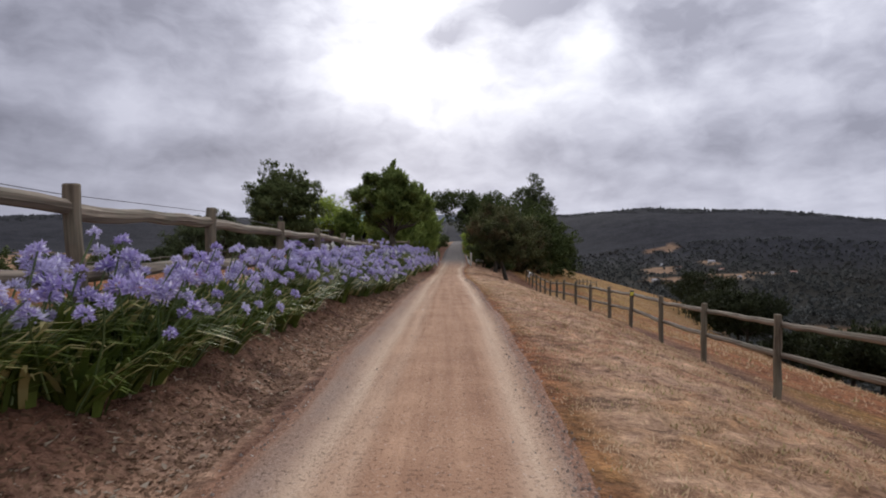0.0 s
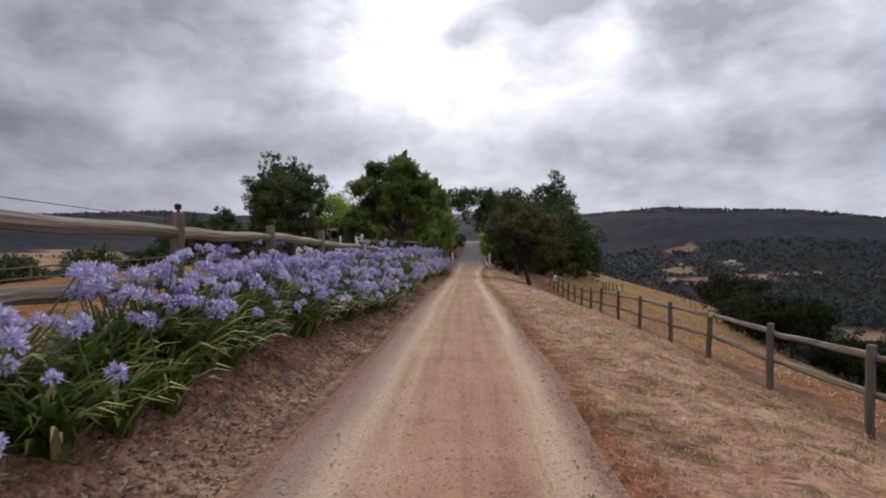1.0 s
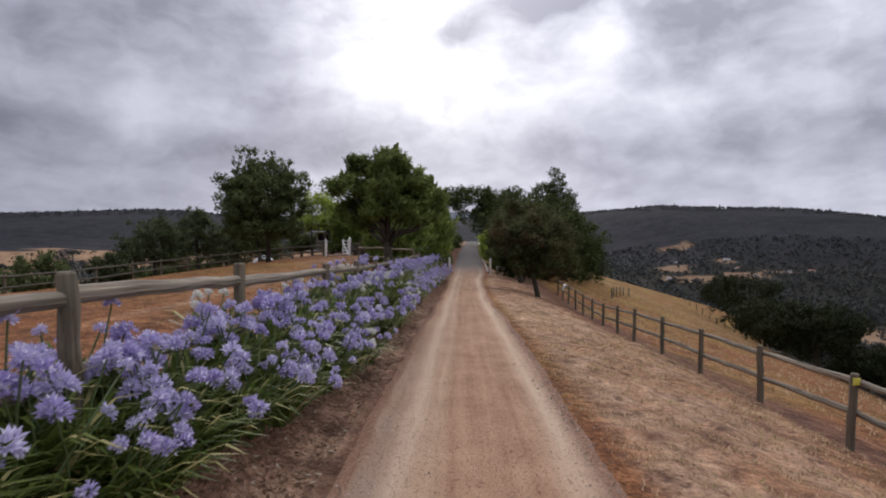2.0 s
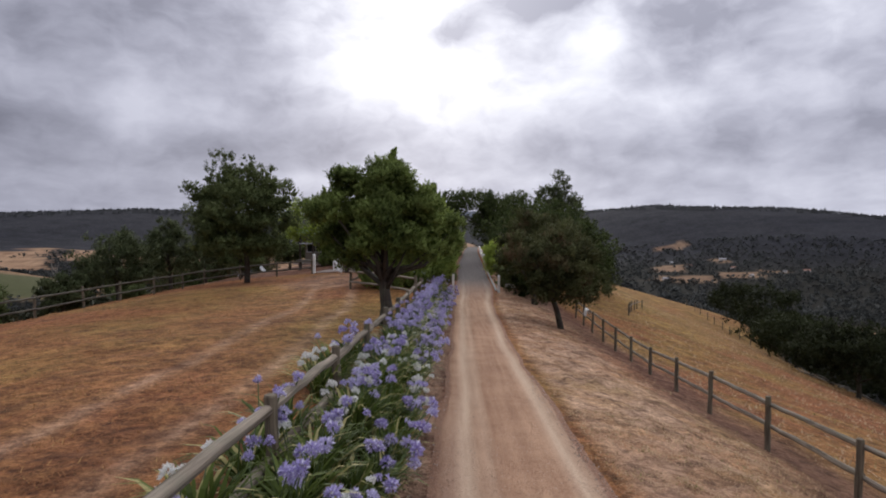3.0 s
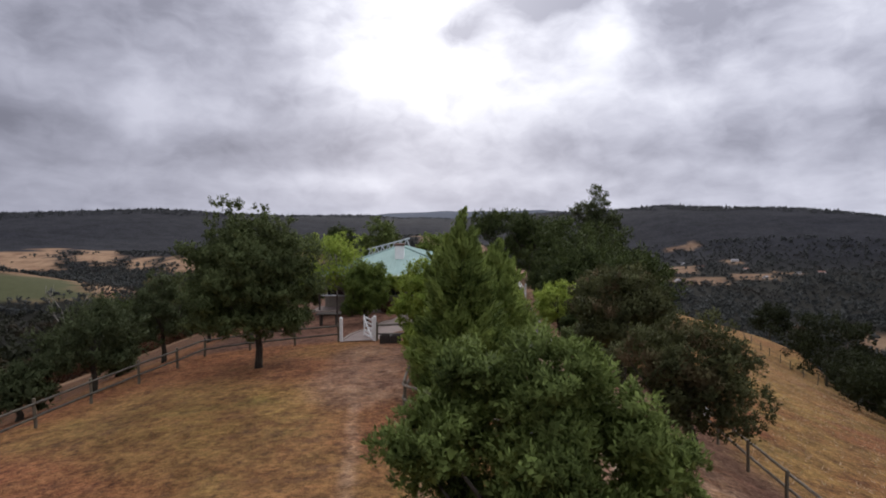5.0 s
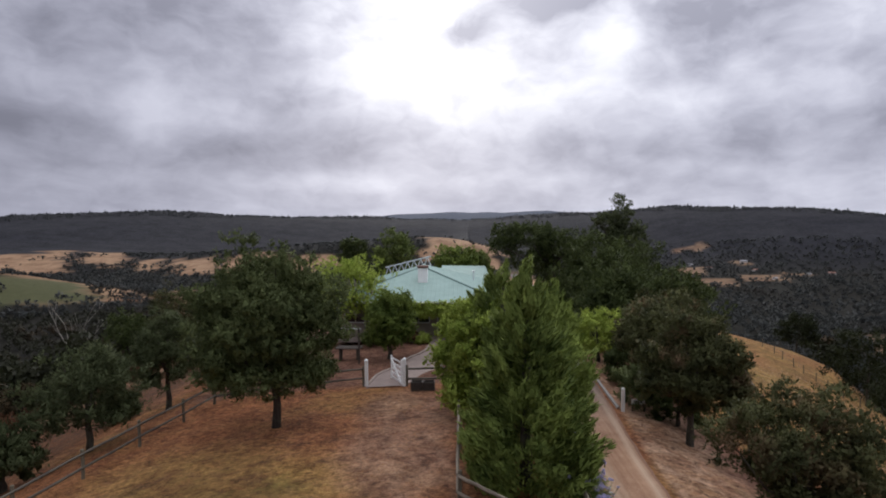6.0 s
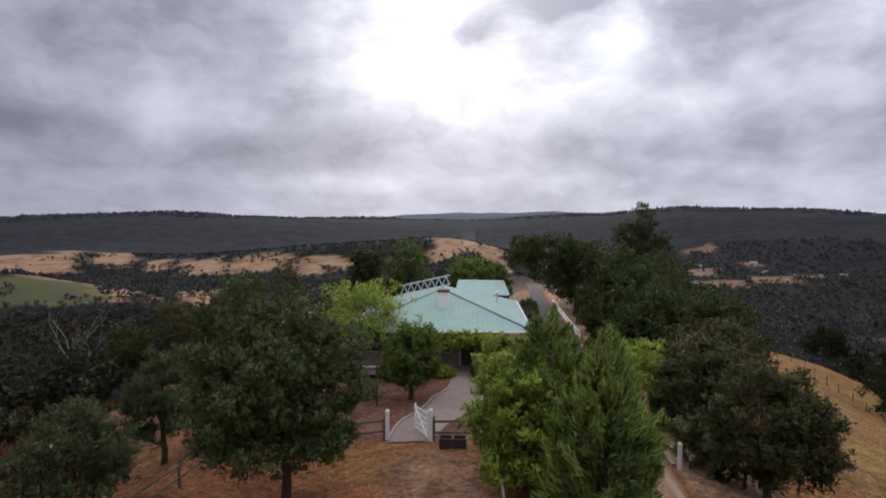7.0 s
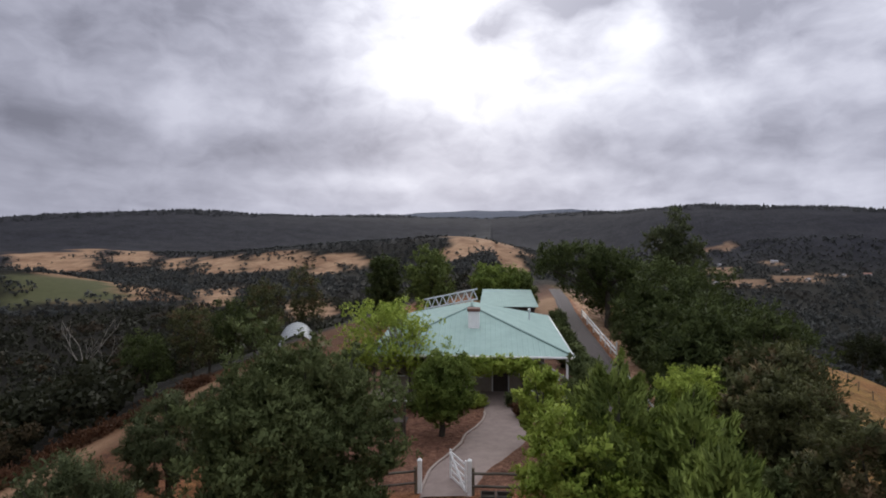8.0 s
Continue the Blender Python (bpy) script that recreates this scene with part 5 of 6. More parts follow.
def make_trough():
    x, y = -6.6, 50.0
    root = thing("planter_box", "low dark timber planter box in two halves beside the gate", "planter", Matrix.Translation((x, y, gz(x, y) - 0.02)))
    for dx in (-0.27, 0.27):
        for sx, sy, ax, ay in ((0.52, 0.04, dx, -0.21), (0.52, 0.04, dx, 0.21), (0.04, 0.38, dx - 0.24, 0), (0.04, 0.38, dx + 0.24, 0)):
            child("board", bm_mesh("board", box_bm(sx, sy, 0.42, 0.006, (ax, ay, 0)), M_TROUGH), root)
        child("soil", bm_mesh("soil", box_bm(0.44, 0.38, 0.3, 0.0, (dx, 0, 0)), M_BARK), root)


make_trough()


def make_sign():
    x, y = 3.55, 51.9
    root = thing("sign_board", "small low white sign on two dark legs", "sign", pose(x, y, gz(x, y), 0, 0, 4))
    for dx in (-0.28, 0.28):
        child("leg", bm_mesh("leg", box_bm(0.04, 0.04, 0.62, 0.004, (dx, 0.03, 0)), M_DARKWOOD), root)
    b = child("board", bm_mesh("board", box_bm(0.66, 0.03, 0.24, 0.005, (0, 0, 0.38)), M_WHITE), root)
    for z, w in ((0.52, 0.5), (0.45, 0.4)):
        child("text_bar", bm_mesh("text_bar", box_bm(w, 0.006, 0.035, 0, (0, -0.017, z)), M_DARKWOOD), b)


make_sign()


def road_rail():
    """White two-rail guard beside the upper driveway."""
    pts = [(3.3, 77.0), (3.4, 84.0), (3.65, 96.0)]
    z = [gz(*p) for p in pts]
    root = thing("guard_rail", "white painted rail beside the upper driveway", "railing", Matrix.Translation((*pts[0], z[0])))
    inv = root.matrix_basis.inverted()
    for i in range(7):
        t = i / 6 * 2
        k = min(int(t), 1)
        f = t - k
        x, y = pts[k][0] + (pts[k + 1][0] - pts[k][0]) * f, pts[k][1] + (pts[k + 1][1] - pts[k][1]) * f
        child("post", bm_mesh("post", box_bm(0.1, 0.1, 0.95 if i else 1.5, 0.008, inv @ Vector((x, y, gz(x, y)))), M_WHITE), root)
    for h in (0.5, 0.85):
        for k in (0, 1):
            V, Fs = tube([inv @ Vector((*pts[k], z[k] + h)), inv @ Vector((*pts[k + 1], z[k + 1] + h))], [0.06, 0.06], 4)
            child("rail", mesh_from("rail", V, Fs, M_WHITE), root)


road_rail()


# ---- planting and small things round the house ----
def vine():
    """Climbing leaves along the front eave and down the posts."""
    rr = np.random.RandomState(301)
    C, R = [], []
    for i in range(110):
        x = -10.5 + 6.4 * rr.rand() ** 0.8
        C.append((x + 8, 62.3 + rr.uniform(-0.3, 0.1) - 62.5, 1.5 + rr.uniform(-0.45, 0.28) - 1.6))
        R.append(0.31 * rr.uniform(0.6, 1.3))
    for px in (-11.2, -8.9, -4.9):
        for k in range(5):
            C.append((px + 8 + rr.uniform(-0.15, 0.15), -0.05, -0.2 - 0.35 * k))
            R.append(0.16)
    root = thing("climbing_vine", "green climbing vine along the verandah eave", "vine", Matrix.Translation((-8, 62.5, 1.6)))
    q, f = crown_tufts(np.array(C), np.array(R), 17000, 0.10, rr, 1.8, 0.0)
    child("foliage", quads_mesh("foliage", q, M_LIME, f), root)
    V, Fs = tube([(-4.4, 0, 0), (0, 0.02, 0.05), (4.0, 0, 0)], [0.02, 0.025, 0.02], 5)
    child("stem", mesh_from("stem", V, Fs, M_BARK), root)


vine()
M_REDSHRUB = leaf("russet_shrub_leaves", (0.06, 0.028, 0.018), (0.17, 0.075, 0.04))
for k, (x, y, r, mat, what) in enumerate([(-4.9, 59.6, 0.6, M_REDSHRUB, "low russet shrub beside the garden path"), (-8.2, 62.0, 0.5, M_REDSHRUB, "low russet shrub before the verandah"), (-7.4, 61.6, 0.4, M_LIME, "low green shrub before the verandah"),
                                       (-5.4, 61.5, 0.5, M_OAK, "low dark shrub before the verandah"), (-3.6, 60.8, 0.7, M_OAK, "dark shrub at the corner of the verandah"), (-10.6, 61.2, 0.7, M_WATTLE, "green shrub before the verandah"),
                                       (-0.6, 53.4, 0.55, M_OAK, "rounded dark shrub beside the driveway post"), (-1.0, 64.0, 0.7, M_OAK, "dark hedge plant beside the driveway"), (-0.9, 66.5, 0.7, M_OAK, "dark hedge plant beside the driveway"), (-0.8, 69.0, 0.7, M_OAK, "dark hedge plant beside the driveway")]):
    make_tree("shrub", what, x, y, gz(x, y), 0.12, [(0, 0, r * 0.75, r, r, r * 0.75, 22)], mat, 2600, 0.09, 310 + k, r0=0.03, limbs=4, clump=0.28, category="shrub")


def lane_hedge():
    """A low russet hedge on the cut bank above the woods."""
    rr = np.random.RandomState(340)
    C, R = [], []
    for y in np.arange(46, 98, 0.42):
        x = -41.0 - 0.5 * math.sin(y / 9) + rr.uniform(-0.6, 0.6)
        C.append((x + 41, y - 70, gz(x, y) - gz(-41, 70) + 0.35 + rr.uniform(-0.1, 0.55)))
        R.append(rr.uniform(0.45, 0.85))
    root = thing("hedge", "low russet hedge along the bank of the lower track", "hedge", Matrix.Translation((-41, 70, gz(-41, 70))))
    q, f = crown_tufts(np.array(C), np.array(R), 26000, 0.17, rr, 2.2)
    child("foliage", quads_mesh("foliage", q, M_REDSHRUB, f), root)
    for k in range(0, len(C), 6):
        c = Vector(C[k])
        V, Fs = tube([(c.x, c.y, c.z - 0.9), (c.x + 0.05, c.y, c.z - 0.3), (c.x, c.y + 0.1, c.z + 0.2)], [0.04, 0.03, 0.015], 5)
        child("stem", mesh_from("stem", V, Fs, M_BARK), root)


lane_hedge()


def dead_tree():
    """A bare pale tree among the woods on the slope."""
    x, y = -59.0, 101.0
    z = gz(-59.0, 101.0)
    root = thing("dead_tree", "bare pale dead tree among dark scrub", "tree", Matrix.Translation((x, y, z)))
    rr = random.Random(8)
    g = gz(x, y) - z

    def limb(p, d, ln, r, depth):
        pts, rad = [p], [r]
        q = p.copy()
        for k in range(4):
            d = (d + Vector((rr.uniform(-0.25, 0.25), rr.uniform(-0.25, 0.25), rr.uniform(-0.05, 0.2)))).normalized()
            q = q + d * ln / 4
            pts.append(q.copy())
            rad.append(r * (1 - 0.2 * (k + 1)))
        V, Fs = tube(pts, rad, 5)
        child("trunk" if depth == 0 else "limb", mesh_from("limb", V, Fs, M_PALEBARK, True), root)
        if depth < 3:
            for k in range(3 if depth else 4):
                s = pts[rr.randrange(2, 5)]
                limb(s, (d + Vector((rr.uniform(-1, 1), rr.uniform(-0.6, 0.6), rr.uniform(-0.1, 0.7)))).normalized(), ln * rr.uniform(0.5, 0.75), r * 0.5, depth + 1)

    limb(Vector((0, 0, g)), Vector((0.05, 0, 1)), 6.6, 0.30, 0)


dead_tree()


def grow_tunnel():
    """A low hooped plant tunnel beyond the house."""
    root = thing("grow_tunnel", "low white hooped plant tunnel on the slope", "tunnel", pose(-28.0, 94, gz(-28.0, 94) - 0.3, 0, 0, 18))
    for k in range(7):
        y = k * 1.3
        pts = [(2.2 * math.cos(t), y, 2.9 * math.sin(t)) for t in np.linspace(0, math.pi, 11)]
        V, Fs = tube(pts, [0.035] * 11, 5)
        child("hoop", mesh_from("hoop", V, Fs, M_STEEL), root)
    V, Fs = [], []
    for k in range(7):
        for t in np.linspace(0, math.pi, 11):
            V.append((2.17 * math.cos(t), k * 1.3, 2.87 * math.sin(t)))
    for k in range(6):
        for i in range(10):
            o = k * 11 + i
            Fs.append((o, o + 1, o + 12, o + 11))
    child("cover", mesh_from("cover", V, Fs, plain("plastic_film", (0.26, 0.28, 0.28), 0.8, 0.1, 4.0), True), root)


grow_tunnel()


def garden_seat():
    """The table and post seen over the fence by the gate."""
    x, y = -11.4, 57.5
    root = thing("garden_table", "dark timber garden table under the trees", "table", Matrix.Translation((x, y, gz(x, y) - 0.02)))
    child("top", bm_mesh("top", box_bm(1.5, 0.8, 0.06, 0.015, (0, 0, 0.72)), M_DARKWOOD), root)
    for dx in (-0.5, 0.5):
        child("leg", bm_mesh("leg", box_bm(0.12, 0.5, 0.72, 0.012, (dx, 0, 0)), M_DARKWOOD), root)


garden_seat()


def lamp_post():
    x, y = -10.6, 56.2
    root = thing("garden_post", "dark upright garden post with a pale cross arm", "post", Matrix.Translation((x, y, gz(x, y) - 0.05)))
    child("post", bm_mesh("post", box_bm(0.1, 0.1, 2.1, 0.01), M_DARKWOOD), root)
    child("arm", bm_mesh("arm", box_bm(1.1, 0.07, 0.06, 0.008, (-0.45, 0, 2.0)), M_STEEL), root)


lamp_post()


def insulator():
    """Black wire holder on a post top, and a yellow tag on a post of the verge fence."""
    x, y = float(along(9.11, LF_X)), 9.11
    root = thing("wire_insulator", "small black wire insulator on the fence post", "insulator", Matrix.Translation((x, y, float(along(y, LF_T)) - 0.01)))
    V, Fs = tube([(0, 0, -0.03), (0, 0, 0.05), (0, 0, 0.055), (0, 0, 0.1), (0, 0, 0.11)], [0.012, 0.012, 0.03, 0.034, 0.015], 8)
    child("holder", mesh_from("holder", V, Fs, plain("black_plastic", (0.015, 0.015, 0.016), 0.4, 0.1, 20.0)), root)
    x, y = float(along(16.3, RF_X)), 16.3
    tag = thing("fence_tag", "small yellow tag nailed to the fence post", "tag", Matrix.Translation((x - 0.03, y - 0.085, float(along(y, RF_T)) - 0.17)))
    child("plate", bm_mesh("plate", box_bm(0.1, 0.01, 0.1, 0.002), plain("yellow_paint", (0.62, 0.55, 0.08), 0.5, 0.1, 20.0)), tag)


insulator()


M_WIRE = plain("dull_wire", (0.09, 0.09, 0.095), 0.7, 0.2, 20.0)


def fence_wire():
    """The thin wire strung behind the post tops of the log fence."""
    pts = [(float(along(y, LF_X)) - 0.09, y, float(along(y, LF_T)) - 0.04 + 0.008 * math.sin(y * 1.2)) for y in np.arange(-3.9, 9.2, 1.3)]
    V, Fs = tube(pts, [0.003] * len(pts), 4)
    tagged(new("fence_wire", mesh_from("fence_wire", V, Fs, M_WIRE)), "thin wire strung above the log fence", "wire")


fence_wire()


def slope_fence():
    """A line of old posts with two wires near the edge of the spur."""
    root = thing("wire_fence", "old grey post and wire fence on the grass slope", "fence", Matrix.Translation((38.6, 98, gz(38.6, 98))))
    tops = []
    for k, y in enumerate((88.5, 91.6, 94.6, 97.4, 100.0, 102.8, 105.6, 108.4, 111.6)):
        x = 38.3 + 0.05 * (y - 90) + 0.12 * math.sin(3 * k)
        z = gz(x, y) - gz(38.6, 98)
        child("post", POSTS[k % 4], root, pose(x - 38.6, y - 98, z - 0.35, 2 * math.sin(k), 2.5 * math.cos(2 * k)))
        tops.append((x - 38.6, y - 98, z))
    for h in (0.55, 0.95):
        V, Fs = tube([(x, y, z + h) for x, y, z in tops], [0.006] * len(tops), 4)
        child("wire", mesh_from("wire", V, Fs, M_WIRE), root)


slope_fence()


def white_sack():
    x, y = float(along(44.8, RF_X)) - 0.06, 44.8
    z = float(along(y, RF_T)) - 0.14
    root = thing("white_sack", "white sack thrown over the fence rail", "sack", Matrix.Translation((x, y, z)))
    V, Fs = [], []
    for i in range(7):
        for k, (dx, dz) in enumerate(((-0.12, -0.3), (-0.1, -0.1), (-0.07, 0.05), (0.0, 0.085), (0.08, 0.05), (0.1, -0.12), (0.13, -0.26))):
            V.append((dx + 0.015 * math.sin(3 * i + k), (i - 3) * 0.1, dz + 0.02 * math.sin(2.3 * i + 1.7 * k)))
    for i in range(6):
        for k in range(6):
            o = i * 7 + k
            Fs.append((o, o + 1, o + 8, o + 7))
    child("cloth", mesh_from("cloth", V, Fs, M_WHITE, True), root)


white_sack()


def branch_pile():
    """Fallen grey branches on the grass at the edge of the slope."""
    rr = random.Random(12)
    x, y = 30.5, 62.0
    root = thing("branch_pile", "heap of fallen grey branches on the grass slope", "branches", Matrix.Translation((x, y, gz(x, y))))
    for k in range(14):
        a = rr.uniform(0, 3.14)
        c = Vector((rr.uniform(-2.5, 2.5), rr.uniform(-2, 2), 0))
        d = Vector((math.cos(a), math.sin(a), 0)) * rr.uniform(0.7, 1.8)
        ends = []
        for s in (-1, 0, 1):
            q = c + d * s
            ends.append((q.x, q.y, gz(x + q.x, y + q.y) - gz(x, y) + 0.12 + 0.3 * rr.random()))
        V, Fs = tube(ends, [0.06, 0.05, 0.02], 5)
        child("branch", mesh_from("branch", V, Fs, M_PALEBARK), root)


branch_pile()

M_FARWALL = plain("far_white_weatherboard", (0.62, 0.60, 0.57), 0.8, 0.1, 0.5)
M_FARROOF = plain("far_grey_roof", (0.30, 0.29, 0.30), 0.7, 0.15, 0.5)
M_FARTILE = plain("far_red_roof", (0.30, 0.16, 0.12), 0.8, 0.15, 0.5)


def farmhouse(x, y, turn, w, d, h, roof, label):
    """A small gabled house on the valley floor."""
    root = thing("farmhouse", label, "house", pose(x, y, gz(x, y) - 0.3, 0, 0, turn), "farmhouses in the valley")
    child("wall", bm_mesh("wall", box_bm(w, d, h, 0.05), M_FARWALL), root)
    r, o = d * 0.32, 0.5
    V = [(sx * (w / 2 + o), sy * (d / 2 + o), h + 0.02) for sx in (-1, 1) for sy in (-1, 1)] + [(sx * (w / 2 + o), 0, h + r) for sx in (-1, 1)]
    child("roof", mesh_from("roof", V, [(0, 2, 5, 4), (1, 4, 5, 3), (0, 4, 1), (2, 3, 5), (0, 1, 3, 2)], roof), root)
    for fx in (-0.3, 0.28):
        child("window", bm_mesh("window", box_bm(w * 0.14, 0.1, h * 0.42, 0, (fx * w, -d / 2 - 0.03, h * 0.34)), M_GLASS), root)
    child("door", bm_mesh("door", box_bm(w * 0.09, 0.1, h * 0.68, 0, (0, -d / 2 - 0.03, 0.3)), M_DARKWOOD), root)


for k, (x, y, turn, w) in enumerate([(537, 1450, 20, 13), (650, 1423, -15, 15), (544, 1359, 8, 12), (678, 1213, 30, 11), (733, 1228, -10, 13), (384, 1063, 5, 11), (564, 1117, 40, 10), (612, 1290, 12, 11)]):
    farmhouse(x, y, turn, w, w * 0.62, 3.2, M_FARTILE if k in (2, 4, 7) else M_FARROOF, "white farmhouse with a red roof far off in the valley" if k in (2, 4, 7) else "white farmhouse with a grey roof far off in the valley")


def old_post():
    x, y = 5.0, 50.9
    root = thing("timber_post", "short dark leaning timber post under the trees", "post", pose(x, y, gz(x, y) - 0.2, 3, 5, 20))
    child("post", log_mesh("post", 1.15, 0.075, 0.065, M_BARK, "z", 41), root)


old_post()

# ---- the flower bed: clumps of agapanthus ----
def strap_mesh(seed, n=27, size=1.0):
    """Arching strap leaves from one crown."""
    rr = np.random.RandomState(seed)
    V, Fs = [], []
    for i in range(n):
        az = rr.uniform(0, 6.283)
        ln = rr.uniform(0.5, 0.85) * size
        rise = rr.uniform(0.95, 1.5)
        w = rr.uniform(0.022, 0.042) * size
        d = np.array((math.cos(az), math.sin(az)))
        sd = np.array((-d[1], d[0]))
        b = d * rr.uniform(0.0, 0.09)
        o = len(V)
        k = 4
        x = z = 0.0
        ang = rise
        for j in range(k + 1):
            t = j / k
            ww = w * (1 - t**2.2) * (0.75 + 0.25 * math.sin(3.14 * min(1, t * 1.6)))
            p = b + d * x
            V += [(*(p - sd * ww), z), (*(p + sd * ww), z)]
            x += ln / k * math.cos(ang)
            z += ln / k * math.sin(ang)
            ang -= (rise + rr.uniform(0.1, 0.9)) / k * (0.5 + 0.42 * j)
        for j in range(k):
            Fs.append((o + 2 * j, o + 2 * j + 1, o + 2 * j + 3, o + 2 * j + 2))
    return mesh_from("leaves", V, Fs, M_STRAP)


def umbel_mesh(seed, mat, r=0.082, n=25):
    """A ball of small trumpet flowers on thin rays."""
    rr = np.random.RandomState(seed)
    V, Fs = [], []
    for i in range(n):
        zc = 1 - (i + 0.5) / n * 1.22
        az = i * 2.39996 + rr.uniform(-0.25, 0.25)
        q = math.sqrt(max(0, 1 - zc * zc))
        d = Vector((q * math.cos(az), q * math.sin(az), zc + rr.uniform(-0.12, 0.12))).normalized()
        a = d.orthogonal().normalized()
        b = d.cross(a)
        rad = r * rr.uniform(0.35, 1.45)
        base = d * rad * 0.55
        fl = 0.064 * rr.uniform(0.65, 1.3)
        for k in range(4):
            t = k * 1.5708 + i
            e = a * math.cos(t) + b * math.sin(t)
            s = d.cross(e)
            o = len(V)
            V += [base, base + d * fl * 0.6 + e * fl * 0.22 - s * fl * 0.18, base + d * fl * 0.95 + e * fl * 0.5, base + d * fl * 0.6 + e * fl * 0.22 + s * fl * 0.18]
            Fs.append((o, o + 1, o + 2, o + 3))
    return mesh_from("flower_head", V, Fs, mat)


def stem_mesh(h, bend, seed):
    rr = random.Random(seed)
    a = rr.uniform(0, 6.28)
    pts = [(math.cos(a) * bend * t * t, math.sin(a) * bend * t * t, h * t) for t in (0, 0.35, 0.7, 1)]
    V, Fs = tube(pts, [0.009, 0.008, 0.007, 0.006], 5)
    return mesh_from("stalk", V, Fs, M_STEM), pts[-1]


STRAPS = [strap_mesh(200 + s) for s in range(5)]
UMBELS = [umbel_mesh(300 + s, M_PETAL) for s in range(5)]
WUMBELS = [umbel_mesh(320 + s, M_WPETAL, 0.075) for s in range(2)]
STALKS = [stem_mesh(h, b, i) for i, (h, b) in enumerate([(0.72, 0.05), (0.8, 0.12), (0.88, 0.08), (0.95, 0.16), (0.66, 0.2), (0.84, 0.22)])]


def make_clump(seed, heads, white=False, front=False):
    """One clump; those at the front lean their flowers out over the edge of the bed (+x)."""
    rr = random.Random(seed)
    lab = "white-flowered agapanthus clump with arching strap leaves" if white else "violet-blue agapanthus clump with arching strap leaves"
    root = thing("agapanthus", lab, "flowering plant", Matrix.Identity(4), "flower bed along the log fence")
    for k in range(4 if front else 3):
        s = rr.uniform(0.75, 0.98) if front else 1.05
        child("leaves", STRAPS[rr.randrange(5)], root, Matrix.LocRotScale((rr.uniform(-0.12, 0.12), rr.uniform(-0.12, 0.12), -0.02), Euler((0, 0, rr.uniform(0, 6.28))), (s, s, s * rr.uniform(0.85, 1.15))))
    for k in range(heads):
        me, tip = STALKS[rr.randrange(6)]
        a = rr.uniform(-1.2, 1.2) if front else rr.uniform(0, 6.28)
        lean = rr.uniform(0.1, 0.7) if front else rr.uniform(0.04, 0.3)
        ln = rr.uniform(0.7, 0.95) if front else rr.uniform(0.78, 0.95)
        m = Matrix.Translation((rr.uniform(-0.14, 0.14), rr.uniform(-0.16, 0.16), 0)) @ Euler((0, lean, a)).to_matrix().to_4x4() @ Matrix.Diagonal((1, 1, ln, 1))
        st = child("stalk", me, root, m)
        s = rr.uniform(0.42, 0.86)
        head = (WUMBELS[rr.randrange(2)] if white else UMBELS[rr.randrange(5)])
        child("flower_head", head, st, Matrix.LocRotScale(tip, Euler((rr.uniform(-0.3, 0.3), rr.uniform(-0.3, 0.3), rr.uniform(0, 6.28))), (s, s, s / ln)))
    return root


PROTOS = [make_clump(400 + i, 6 + i % 2) for i in range(4)] + [make_clump(420 + i, (4, 5, 3, 5, 1)[i], False, True) for i in range(5)] + [make_clump(450, 4, True), make_clump(451, 4, True, True)] + [make_clump(460 + i, 7 + i % 2, False, True) for i in range(3)]


def make_bed():
    rr = random.Random(9)
    used = set()
    y = -1.0
    while y < 46:
        for row, (off, jit) in enumerate(((0.28, 0.07), (0.60, 0.1), (0.86, 0.08), (-0.22, 0.05))):
            if row == 3 and (y < 10 or rr.random() < (0.72 if y < 15 else 0.62 if y < 22 else 0.85)):
                continue
            if row == 2 and (y > 17 or y < 2.6 or rr.random() < 0.2):
                continue
            if rr.random() < (0.3 if row == 0 and 4 < y < 9 else 0.05):
                continue
            yy = y + rr.uniform(-0.2, 0.2)
            fence = float(along(yy, LF_X))
            if row == 3:
                x = fence + off + rr.uniform(-jit, jit)
            else:
                x = max(float(along(yy, BED_X)) + off + (0 if yy < 13 else 0.16), fence + 0.14) + rr.uniform(-jit, jit)
            white = (19.5 < yy < 24 and rr.random() < 0.36) or (13 < yy < 21 and rr.random() < 0.09) or (yy > 12 and rr.random() < 0.03)
            front = row in (1, 2) and rr.random() < 0.85
            i = (10 if front else 9) if white else ((8 if yy < 12 and row == 2 and rr.random() < 0.3 else rr.choice((4, 5, 7, 11, 12, 13)) if yy > 12.5 else 4 + rr.randrange(4)) if front else rr.randrange(4))
            m = Matrix.LocRotScale((x, yy, gz(x, yy) - 0.02), Euler((0, 0.08 * (row % 3), rr.uniform(-0.7, 0.7))), None)
            if i not in used:
                used.add(i)
                PROTOS[i].matrix_basis = m
            else:
                copy_thing(PROTOS[i], m)
        y += 0.46
    for i in range(len(PROTOS)):
        if i not in used:
            PROTOS[i].matrix_basis = Matrix.Translation((-2.3, 3 + i, gz(-2.3, 3 + i)))


make_bed()


